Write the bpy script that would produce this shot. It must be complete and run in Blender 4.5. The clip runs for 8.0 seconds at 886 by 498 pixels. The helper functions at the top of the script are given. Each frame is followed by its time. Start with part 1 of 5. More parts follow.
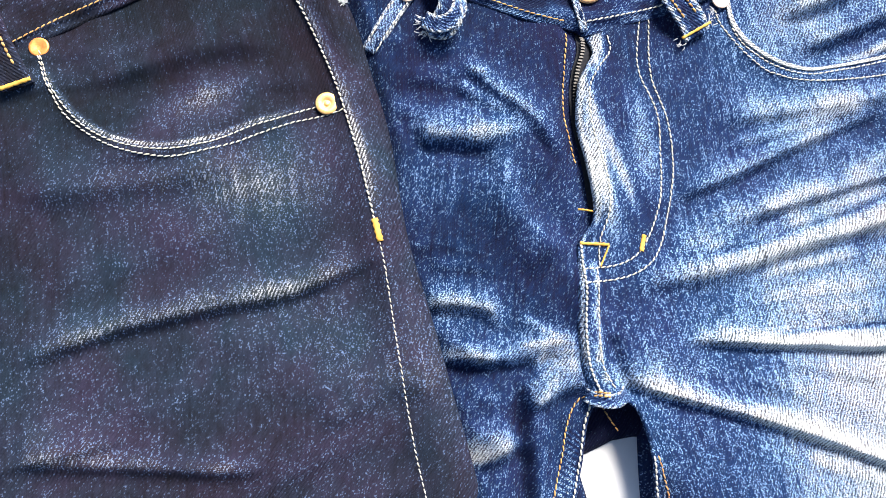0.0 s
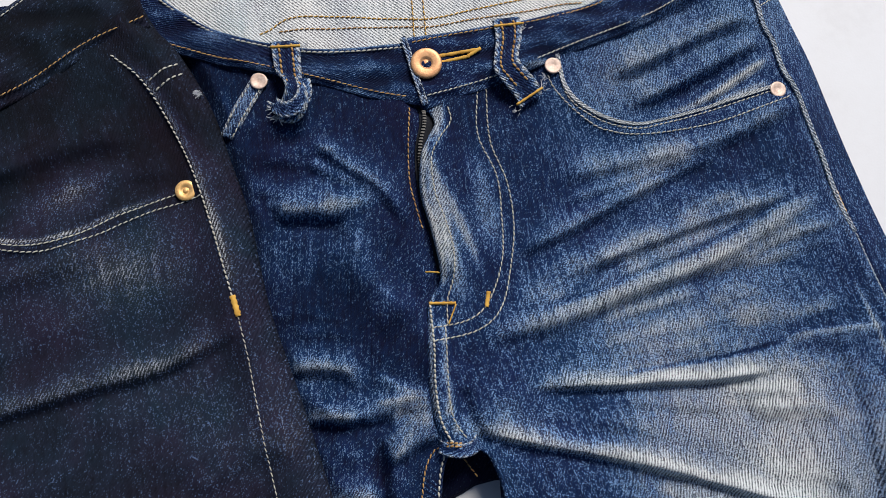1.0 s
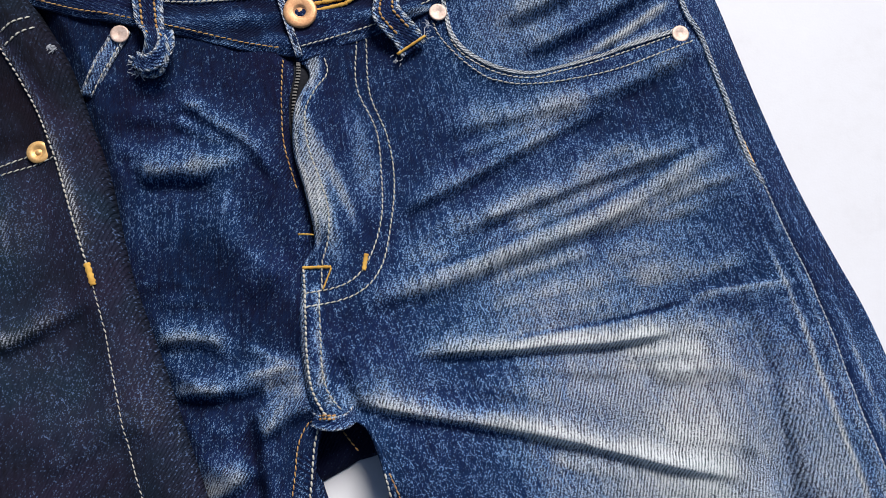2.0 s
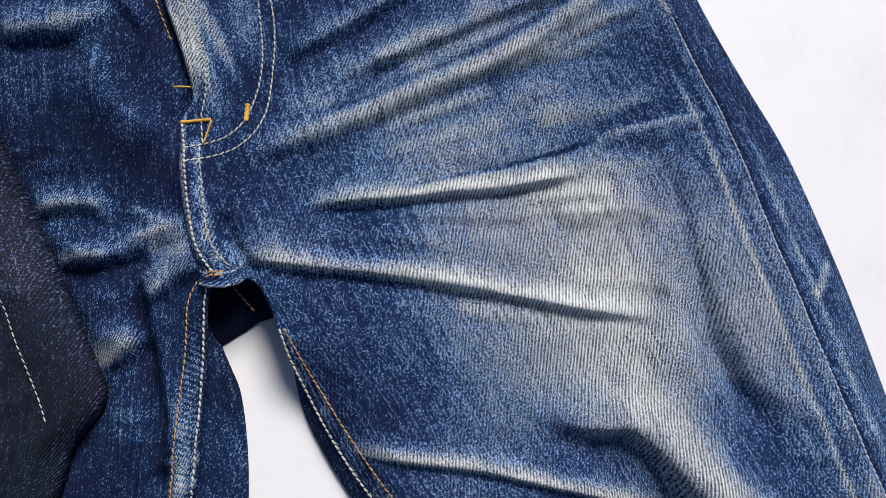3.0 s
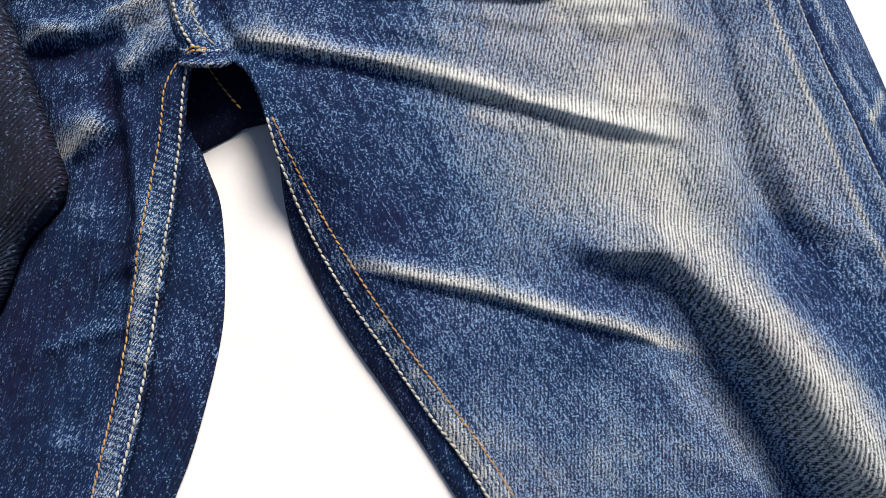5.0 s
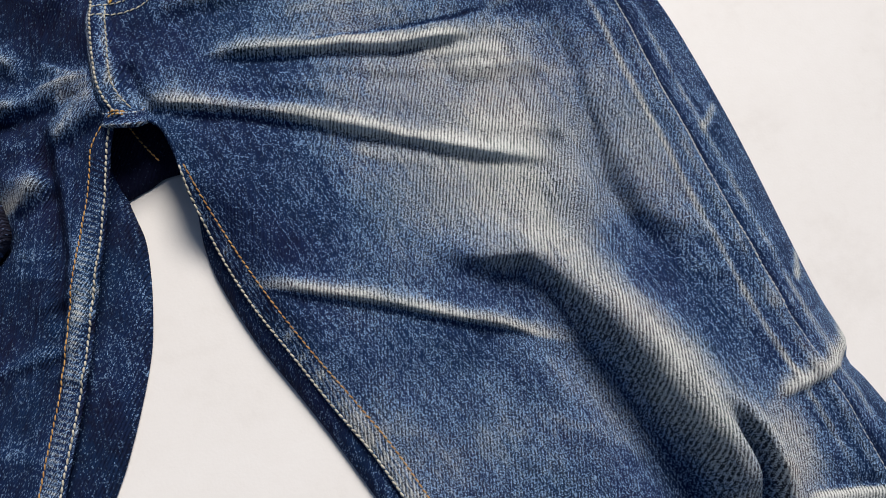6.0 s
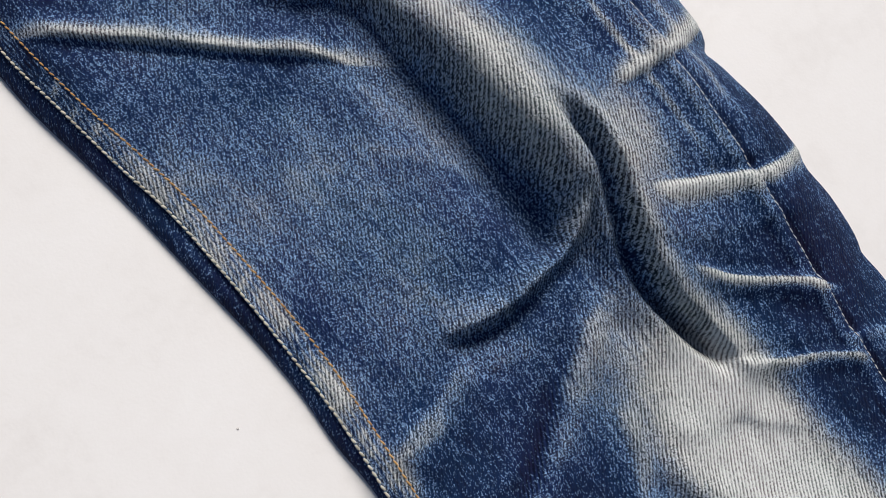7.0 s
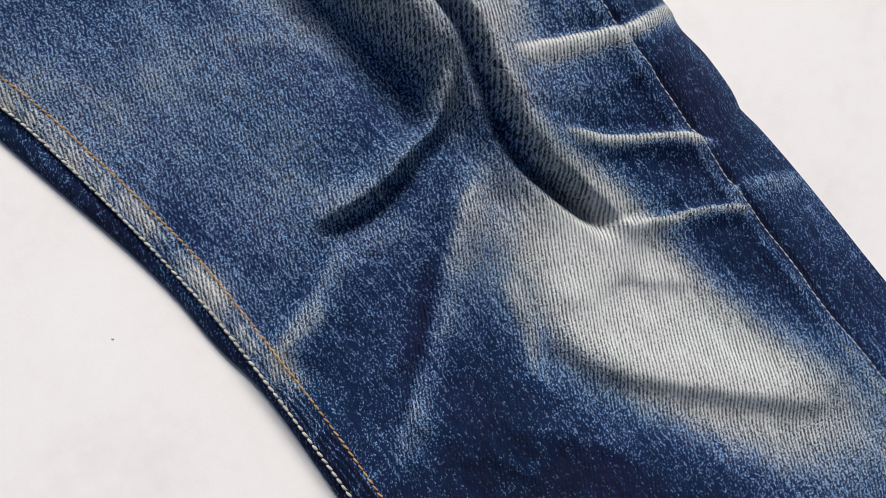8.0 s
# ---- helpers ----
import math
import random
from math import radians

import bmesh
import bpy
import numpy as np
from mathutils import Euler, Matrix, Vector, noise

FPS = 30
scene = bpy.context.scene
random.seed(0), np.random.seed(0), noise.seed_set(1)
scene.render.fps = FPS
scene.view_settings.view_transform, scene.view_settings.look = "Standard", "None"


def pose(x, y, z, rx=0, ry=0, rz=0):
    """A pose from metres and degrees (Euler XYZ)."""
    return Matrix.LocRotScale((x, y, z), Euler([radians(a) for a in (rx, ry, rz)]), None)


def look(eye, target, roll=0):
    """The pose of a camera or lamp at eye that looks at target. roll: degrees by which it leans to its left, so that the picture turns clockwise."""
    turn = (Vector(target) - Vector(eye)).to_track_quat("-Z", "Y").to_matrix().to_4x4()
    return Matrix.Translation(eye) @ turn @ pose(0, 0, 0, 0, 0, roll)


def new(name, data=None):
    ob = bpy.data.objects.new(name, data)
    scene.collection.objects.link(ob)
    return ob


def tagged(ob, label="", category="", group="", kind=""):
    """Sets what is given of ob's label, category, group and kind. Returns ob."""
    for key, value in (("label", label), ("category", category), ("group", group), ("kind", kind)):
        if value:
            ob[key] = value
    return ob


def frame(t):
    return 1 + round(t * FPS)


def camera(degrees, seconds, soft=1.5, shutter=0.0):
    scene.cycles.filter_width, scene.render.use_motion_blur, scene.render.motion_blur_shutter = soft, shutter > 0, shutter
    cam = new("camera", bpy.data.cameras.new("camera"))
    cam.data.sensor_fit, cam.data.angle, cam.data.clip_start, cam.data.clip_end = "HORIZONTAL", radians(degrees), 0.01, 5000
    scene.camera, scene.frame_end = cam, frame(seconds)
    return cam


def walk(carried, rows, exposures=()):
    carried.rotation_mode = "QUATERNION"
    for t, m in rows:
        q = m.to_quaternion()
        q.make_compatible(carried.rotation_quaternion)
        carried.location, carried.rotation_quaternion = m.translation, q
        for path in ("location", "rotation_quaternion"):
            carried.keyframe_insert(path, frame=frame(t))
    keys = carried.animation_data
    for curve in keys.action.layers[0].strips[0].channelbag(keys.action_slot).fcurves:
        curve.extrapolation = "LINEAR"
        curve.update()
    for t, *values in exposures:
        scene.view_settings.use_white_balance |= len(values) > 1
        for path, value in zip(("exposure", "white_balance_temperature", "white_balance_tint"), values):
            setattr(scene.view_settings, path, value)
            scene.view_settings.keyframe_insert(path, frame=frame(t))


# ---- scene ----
cam = camera(56.27, 8.0, soft=0.8)
# seconds, eye in metres, turn in degrees
PATH = [
    (0, 0.0000, -0.0000, 0.4189, 9.134, -5.070, -4.727),
    (0.5, 0.0445, -0.0063, 0.4344, 9.677, -4.272, -7.574),
    (1, 0.0728, 0.0072, 0.4581, 11.134, -4.437, -8.760),
    (1.2, 0.0890, 0.0151, 0.4636, 12.104, -4.641, -9.105),
    (2.3, 0.1434, -0.0240, 0.4208, 8.496, -4.676, -10.815),
    (2.5, 0.1513, -0.0347, 0.4169, 7.493, -4.920, -11.614),
    (3, 0.1702, -0.0599, 0.4118, 6.291, -4.945, -13.391),
    (3.5, 0.1785, -0.0725, 0.4051, 6.051, -5.235, -14.484),
    (4, 0.1733, -0.0817, 0.3809, 6.076, -5.389, -14.093),
    (4.2, 0.1680, -0.0910, 0.3580, 6.877, -5.212, -13.697),
    (4.5, 0.1551, -0.1143, 0.3428, 7.319, -5.163, -12.305),
    (4.7, 0.1461, -0.1323, 0.3400, 7.759, -5.408, -11.159),
    (5.8, 0.1756, -0.2018, 0.4063, 15.107, -4.528, -14.943),
    (6, 0.1833, -0.2073, 0.4019, 15.382, -4.444, -16.156),
    (6.5, 0.2124, -0.2571, 0.3665, 14.180, -3.260, -18.898),
    (7, 0.2384, -0.3056, 0.3394, 11.082, -3.330, -22.800),
    (7.5, 0.2463, -0.3301, 0.3324, 10.530, -4.059, -26.178),
    (8, 0.2582, -0.3485, 0.3267, 9.092, -4.893, -28.069),
]
EXPOSURES = [(0.0, 1.95, 6700, 10), (0.3, 1.45, 6600, 10), (0.7, 0.62, 6450, 10), (1.0, 0.12, 6300, 10), (1.2, 0.0, 6300, 10), (2.3, 0.33, 6150, 12), (3.5, 0.25, 6600, 12), (4.5, 0.74, 7000, 12), (6.0, 0.10, 6850, 10), (8.0, 0.16, 6680, 10)]
walk(cam, [(t, pose(x, y, z, rx, ry, rz)) for t, x, y, z, rx, ry, rz in PATH], EXPOSURES)

# ---- light: a bright window sky and a soft sun from behind the waist ----
SUN_ELEVATION, SUN_AZIMUTH = 48.0, 29.0
world = bpy.data.worlds.new("daylight")
scene.world = world
world.use_nodes = True
wn, wl = world.node_tree.nodes, world.node_tree.links
sky = wn.new("ShaderNodeTexSky")
sky.sky_type, sky.sun_disc = "NISHITA", False
sky.sun_elevation, sky.sun_rotation = radians(SUN_ELEVATION), radians(SUN_AZIMUTH)
wl.new(sky.outputs[0], wn["Background"].inputs[0])
wn["Background"].inputs[1].default_value = 0.058
sun = new("sun", bpy.data.lights.new("sun", "SUN"))
sun.data.energy, sun.data.angle, sun.data.color = 4.0, radians(24), (1.0, 0.95, 0.90)
sun.matrix_world = look((0.33, 0.60, 0.76), (0.0, 0.0, 0.0))


# ---- materials ----
class Nodes:
    """A small helper to write node trees."""

    def __init__(self, name):
        self.mat = bpy.data.materials.new(name)
        self.mat.use_nodes = True
        self.n, self.l = self.mat.node_tree.nodes, self.mat.node_tree.links
        self.bsdf = self.n["Principled BSDF"]

    def put(self, socket, value):
        if isinstance(value, bpy.types.NodeSocket):
            self.l.new(value, socket)
        else:
            socket.default_value = value

    def math(self, op, a, b=0.0, c=None):
        node = self.n.new("ShaderNodeMath")
        node.operation = op
        self.put(node.inputs[0], a)
        self.put(node.inputs[1], b)
        if c is not None:
            self.put(node.inputs[2], c)
        return node.outputs[0]

    def combine(self, x, y, z=0.0):
        node = self.n.new("ShaderNodeCombineXYZ")
        for socket, v in zip(node.inputs, (x, y, z)):
            self.put(socket, v)
        return node.outputs[0]

    def noise(self, vector, scale=1.0, detail=2.0, rough=0.5):
        node = self.n.new("ShaderNodeTexNoise")
        self.put(node.inputs["Vector"], vector)
        node.inputs["Scale"].default_value = scale
        node.inputs["Detail"].default_value = detail
        node.inputs["Roughness"].default_value = rough
        return node.outputs["Fac"]

    def ramp(self, fac, *stops):
        node = self.n.new("ShaderNodeValToRGB")
        self.put(node.inputs[0], fac)
        ramp = node.color_ramp
        while len(ramp.elements) < len(stops):
            ramp.elements.new(0.5)
        for e, (p, c) in zip(ramp.elements, stops):
            e.position, e.color = p, (*c, 1.0)
        return node.outputs[0]

    def bump(self, height, strength, distance):
        node = self.n.new("ShaderNodeBump")
        self.put(node.inputs["Height"], height)
        node.inputs["Strength"].default_value, node.inputs["Distance"].default_value = strength, distance
        self.put(self.bsdf.inputs["Normal"], node.outputs[0])

    def coords(self):
        return self.n.new("ShaderNodeTexCoord").outputs["Object"]

    def finish(self, colour, rough=0.8, metal=0.0, spec=0.3, sheen=0.0):
        self.put(self.bsdf.inputs["Base Color"], colour)
        self.put(self.bsdf.inputs["Roughness"], rough)
        self.bsdf.inputs["Metallic"].default_value = metal
        self.bsdf.inputs["Specular IOR Level"].default_value = spec
        self.bsdf.inputs["Sheen Weight"].default_value = sheen
        return self.mat


WALE = 0.00150  # spacing of the twill lines


def denim(name, raw, blue, light, pale, lean=33.0, fleck=1.0, twill=1.0, cover=-0.60, hue=1.0):
    """Twill-woven indigo cloth: the warp's dye wears off along the fade attribute, the white weft shows as flecks and lines."""
    k = Nodes(name)
    uv = k.n.new("ShaderNodeUVMap")
    uv.uv_map = "cloth"
    sep = k.n.new("ShaderNodeSeparateXYZ")
    k.l.new(uv.outputs[0], sep.inputs[0])
    u, v = sep.outputs[0], sep.outputs[1]
    att = k.n.new("ShaderNodeAttribute")
    att.attribute_name = "fade"
    fade = att.outputs["Fac"]
    a = radians(lean)
    across = k.math("SUBTRACT", k.math("MULTIPLY", u, math.cos(a)), k.math("MULTIPLY", v, math.sin(a)))
    along = k.math("ADD", k.math("MULTIPLY", u, math.sin(a)), k.math("MULTIPLY", v, math.cos(a)))
    wander = k.noise(k.combine(k.math("MULTIPLY", u, 90.0), k.math("MULTIPLY", v, 90.0)), 1.0, 2.0)
    phase = k.math("ADD", k.math("MULTIPLY", across, 2 * math.pi / WALE), k.math("MULTIPLY", wander, 1.9))
    wave = k.math("SINE", phase)
    flecks = k.noise(k.combine(k.math("MULTIPLY", across, 1900.0), k.math("MULTIPLY", along, 900.0)), 1.0, 1.0, 0.6)
    fine = k.noise(k.combine(k.math("MULTIPLY", u, 2900.0), k.math("MULTIPLY", v, 2100.0)), 1.0, 1.0)
    streak = k.noise(k.combine(k.math("MULTIPLY", u, 1000.0), k.math("MULTIPLY", v, 36.0)), 1.0, 2.0)
    blotch = k.noise(k.combine(k.math("MULTIPLY", u, 75.0), k.math("MULTIPLY", v, 50.0)), 1.0, 5.0, 0.65)
    cloud = k.noise(k.combine(k.math("MULTIPLY", u, 16.0), k.math("MULTIPLY", v, 10.0)), 1.0, 3.0)
    tone = k.math("MULTIPLY_ADD", k.math("SUBTRACT", blotch, 0.5), 0.30, fade)
    tone = k.math("MULTIPLY_ADD", k.math("SUBTRACT", cloud, 0.5), 0.26, tone)
    tone = k.math("MULTIPLY_ADD", k.math("SUBTRACT", streak, 0.5), 0.24, tone)
    grit = k.noise(k.combine(k.math("MULTIPLY", u, 300.0), k.math("MULTIPLY", v, 210.0)), 1.0, 3.0, 0.7)
    tone = k.math("MULTIPLY_ADD", k.math("SUBTRACT", grit, 0.5), 0.36, tone)
    # how much of the white weft shows between the dyed warp threads
    ends = k.math("SINE", k.math("MULTIPLY_ADD", v, 2 * math.pi / 0.00105, k.math("MULTIPLY", wander, 6.0)))
    level = k.math("MINIMUM", k.math("MAXIMUM", tone, 0.0), 1.0)
    strong = k.math("MULTIPLY_ADD", level, 0.41 * twill, 0.10 * twill)
    weft = k.math("MULTIPLY_ADD", level, 0.86, cover)
    weft = k.math("MULTIPLY_ADD", wave, strong, weft)
    weft = k.math("MULTIPLY_ADD", ends, 0.12, weft)
    # little weft shows where the dye is fresh
    amount = k.math("MINIMUM", k.math("MULTIPLY_ADD", level, 2.0, 0.04), 1.0)
    # and where it is worn away the twill lines stand clear
    clear = k.math("MULTIPLY_ADD", k.math("MINIMUM", k.math("MAXIMUM", k.math("SUBTRACT", level, 0.50), 0.0), 0.35), -1.35, 1.0)
    amount = k.math("MULTIPLY", amount, clear)
    weft = k.math("MULTIPLY_ADD", k.math("MULTIPLY", k.math("SUBTRACT", flecks, 0.5), amount), 1.6 * fleck, weft)
    weft = k.math("MULTIPLY_ADD", k.math("MULTIPLY", k.math("SUBTRACT", fine, 0.5), amount), 3.2 * fleck, weft)
    weft = k.math("MULTIPLY_ADD", k.math("SUBTRACT", streak, 0.5), 0.7, weft)
    shown = k.n.new("ShaderNodeMapRange")
    shown.interpolation_type = "SMOOTHSTEP"
    k.put(shown.inputs["Value"], weft)
    shown.inputs["From Min"].default_value, shown.inputs["From Max"].default_value = 0.0, 0.34
    grey = sum(pale) / 3
    warp_colour = k.ramp(tone, (0.0, raw), (0.28, blue), (0.48, tuple(0.42 * a + 0.034 * grey for a in blue)), (0.66, tuple(0.14 * a + 0.042 * grey for a in blue)), (1.0, tuple(0.17 * c for c in pale)))
    cool = (0.80 * light[0], 1.06 * light[1], 1.38 * light[2])
    middle = tuple(0.55 * a + 0.55 * b for a, b in zip(pale, cool))
    weft_colour = k.ramp(tone, (0.0, tuple(0.65 * c for c in cool)), (0.24, tuple(1.12 * c for c in cool)), (0.40, tuple(1.20 * c for c in cool)), (0.56, middle), (0.80, tuple(1.02 * c for c in pale)), (1.0, tuple(1.12 * c for c in pale)))
    # the dye turns from violet to greenish blue in slow clouds
    turn = k.noise(k.combine(k.math("MULTIPLY_ADD", u, 22.0, 7.0), k.math("MULTIPLY_ADD", v, 17.0, 3.0)), 1.0, 3.0, 0.6)
    tint = k.ramp(turn, (0.34, (1.0 + 0.20 * hue, 1.0 - 0.06 * hue, 1.0 + 0.02 * hue)), (0.64, (1.0 - 0.22 * hue, 1.0 + 0.06 * hue, 1.0 + 0.02 * hue)))
    # single weft floats that glint white between the dyed threads
    cells = k.n.new("ShaderNodeTexVoronoi")
    cells.voronoi_dimensions = "2D"
    cells.inputs["Scale"].default_value = 1.0
    k.put(cells.inputs["Vector"], k.combine(k.math("MULTIPLY", across, 1850.0), k.math("MULTIPLY", along, 1350.0)))
    pick = k.n.new("ShaderNodeSeparateColor")
    k.put(pick.inputs[0], cells.outputs["Color"])
    chance = k.math("MULTIPLY_ADD", k.math("MULTIPLY_ADD", streak, 0.7, k.math("SUBTRACT", level, 0.35)), 0.60 * fleck, 0.10)
    hit = k.math("MULTIPLY", k.math("SUBTRACT", chance, pick.outputs[0]), 9.0)
    dot = k.math("MULTIPLY", k.math("SUBTRACT", 0.62, cells.outputs["Distance"]), 5.0)
    speck = k.math("MAXIMUM", k.math("MINIMUM", k.math("MINIMUM", hit, dot), 1.0), 0.0)
    speck = k.math("MULTIPLY", speck, k.math("MULTIPLY", k.math("MULTIPLY_ADD", pick.outputs[1], 0.75, 0.2), k.math("MINIMUM", k.math("MULTIPLY_ADD", level, 2.2, 0.32), 1.0)))
    dyed = k.n.new("ShaderNodeMix")
    dyed.data_type, dyed.blend_type = "RGBA", "MULTIPLY"
    dyed.inputs[0].default_value = 1.0
    k.put(dyed.inputs[6], warp_colour)
    k.put(dyed.inputs[7], tint)
    mix = k.n.new("ShaderNodeMix")
    mix.data_type = "RGBA"
    k.put(mix.inputs[0], k.math("MAXIMUM", shown.outputs[0], speck))
    k.put(mix.inputs[6], dyed.outputs[2])
    k.put(mix.inputs[7], weft_colour)
    k.bump(k.math("MULTIPLY_ADD", flecks, 1.6, k.math("MULTIPLY", wave, 0.45 * twill)), 0.7, 0.0006)
    return k.finish(mix.outputs[2], 0.9, 0.0, 0.10, 0.0)


BLUE_DENIM = denim("blue_denim", (0.0045, 0.0065, 0.024), (0.0065, 0.0205, 0.070), (0.250, 0.310, 0.390), (0.515, 0.535, 0.54), fleck=1.25)
DARK_DENIM = denim("dark_denim", (0.0055, 0.0055, 0.009), (0.0135, 0.0165, 0.031), (0.12, 0.135, 0.185), (0.42, 0.42, 0.42), fleck=0.58, twill=0.85, hue=1.3)
INNER_DENIM = denim("denim_reverse", (0.20, 0.21, 0.24), (0.40, 0.41, 0.42), (0.70, 0.555, 0.43), (0.70, 0.68, 0.64), lean=-45.0, fleck=0.7, twill=0.9, cover=-0.10)


def thread(name, one, two):
    k = Nodes(name)
    tint = k.noise(k.coords(), 260.0, 2.0)
    k.bump(k.noise(k.coords(), 2600.0, 2.0), 0.4, 0.0002)
    return k.finish(k.ramp(tint, (0.3, one), (0.7, two)), 0.75, 0.0, 0.25, 0.1)


ORANGE_THREAD = thread("orange_thread", (0.31, 0.15, 0.045), (0.52, 0.31, 0.11))
PALE_THREAD = thread("pale_thread", (0.32, 0.295, 0.235), (0.56, 0.53, 0.45))
YELLOW_THREAD = thread("yellow_thread", (0.44, 0.22, 0.03), (0.66, 0.38, 0.07))
FRAY = thread("frayed_cotton", (0.30, 0.32, 0.37), (0.52, 0.52, 0.51))


def metal(name, one, two, rough, pure=0.85):
    k = Nodes(name)
    worn = k.noise(k.coords(), 420.0, 4.0, 0.65)
    k.bump(k.noise(k.coords(), 900.0, 3.0), 0.25, 0.0003)
    return k.finish(k.ramp(worn, (0.35, one), (0.65, two)), rough, pure, 0.5)


COPPER = metal("copper", (0.56, 0.27, 0.12), (0.80, 0.44, 0.21), 0.5, 0.5)
BRIGHT_COPPER = metal("bright_copper", (0.62, 0.20, 0.05), (0.85, 0.33, 0.09), 0.4, 0.6)
ROSE = metal("pale_copper", (0.44, 0.31, 0.24), (0.64, 0.49, 0.40), 0.55, 0.4)
BRASS = metal("pale_brass", (0.58, 0.32, 0.10), (0.80, 0.50, 0.20), 0.5, 0.5)
ZIP_METAL = metal("dark_zip_metal", (0.03, 0.03, 0.03), (0.10, 0.09, 0.08), 0.45)


def plain_cloth(name, one, two):
    k = Nodes(name)
    k.bump(k.noise(k.coords(), 1800.0, 2.0), 0.4, 0.0003)
    return k.finish(k.ramp(k.noise(k.coords(), 500.0, 3.0), (0.3, one), (0.7, two)), 0.9, 0.0, 0.2, 0.1)


LINT = plain_cloth("grey_lint", (0.42, 0.41, 0.39), (0.55, 0.53, 0.51))
# near black, so the gap beside the fly reads as shade
ZIP_TAPE = plain_cloth("zip_tape", (0.006, 0.007, 0.010), (0.014, 0.015, 0.020))


def table_paint():
    k = Nodes("white_table_paint")
    p = k.coords()
    smear = k.noise(p, 14.0, 5.0, 0.6)
    grain = k.noise(p, 160.0, 3.0)
    tone = k.math("MULTIPLY_ADD", grain, 0.25, k.math("MULTIPLY", smear, 0.8))
    k.bump(k.noise(p, 700.0, 3.0), 0.12, 0.0004)
    return k.finish(k.ramp(tone, (0.25, (0.62, 0.605, 0.595)), (0.5, (0.69, 0.68, 0.675)), (0.75, (0.715, 0.71, 0.71))), 0.5, 0.0, 0.3)


TABLE = table_paint()


# ---- building helpers ----
def part(name, verts, faces, mat, parent, label="", fade=None, uv=None, smooth=True):
    """One mesh object under a thing or a part, with its cloth coordinates and fade."""
    me = bpy.data.meshes.new(name)
    me.from_pydata([tuple(map(float, p)) for p in verts], [], [tuple(map(int, f)) for f in faces])
    if fade is not None:
        me.attributes.new("fade", "FLOAT", "POINT").data.foreach_set("value", np.asarray(fade, np.float32))
    if uv is not None:
        layer = me.uv_layers.new(name="cloth")
        corner = np.zeros(len(me.loops), np.int32)
        me.loops.foreach_get("vertex_index", corner)
        layer.data.foreach_set("uv", np.asarray(uv, np.float32)[corner].ravel())
    me.polygons.foreach_set("use_smooth", [smooth] * len(me.polygons))
    me.materials.append(mat)
    me.update()
    ob = new(name, me)
    if parent is not None:
        ob.parent = parent
    return tagged(ob, label)


def grid_faces(rows, cols, start=0):
    a = (np.arange(rows - 1)[:, None] * cols + np.arange(cols - 1)[None]).ravel() + start
    return np.stack([a, a + cols, a + cols + 1, a + 1], 1)


def spline(pts, n=60):
    """A smooth line through the points, evenly spaced."""
    p = np.array(pts, float)
    p = np.vstack([2 * p[0] - p[1], p, 2 * p[-1] - p[-2]])
    out = []
    for i in range(1, len(p) - 2):
        t = np.linspace(0, 1, 16, endpoint=False)[:, None]
        a, b, c, d = p[i - 1 : i + 3]
        out.append(0.5 * (2 * b + (c - a) * t + (2 * a - 5 * b + 4 * c - d) * t**2 + (3 * b - a - 3 * c + d) * t**3))
    q = np.vstack(out + [p[-2][None]])
    s = np.r_[0, np.cumsum(np.linalg.norm(np.diff(q, axis=0), axis=1))]
    k = np.linspace(0, s[-1], n)
    return np.stack([np.interp(k, s, q[:, j]) for j in range(q.shape[1])], 1)


def x_at(pts):
    """x as a function of y along a line that runs down."""
    q = spline(pts, 200)
    q = q[np.argsort(q[:, 1])]
    return lambda y: np.interp(y, q[:, 1], q[:, 0])


def y_at(pts):
    q = spline(pts, 200)
    q = q[np.argsort(q[:, 0])]
    return lambda x: np.interp(x, q[:, 0], q[:, 1])


def smooth(a):
    a = np.clip(a, 0, 1)
    return a * a * (3 - 2 * a)


def ripples(x, y, size, seed):
    """A slow random swell of the cloth, about -1 to 1."""
    rng, out = np.random.RandomState(seed), 0.0
    for _ in range(7):
        a, k, ph = rng.uniform(0, 6.28), rng.uniform(0.6, 1.6) * 6.28 / size, rng.uniform(0, 6.28)
        out = out + np.sin(k * (x * np.cos(a) + y * np.sin(a)) + ph)
    return out / 3.0


# ---- folds, wear and some painted shade: each crease lifts the cloth, sinks it beside, and has rubbed the dye off its back; negative fades darken ----
CREASES, PATCHES = {}, {}


def crease(store, h, w, f, fw, dip, *pts):
    CREASES.setdefault(store, []).append((h, w, f, fw, dip, spline(pts, 26)))


def main(*args):
    crease("main", *args)


def dark(*args):
    crease("dark", *args)


def patch(x, y, rx, ry, angle, f, store="main"):
    PATCHES.setdefault(store, []).append((x, y, rx, ry, radians(angle), f))


def dark_patch(*args):
    patch(*args, store="dark")


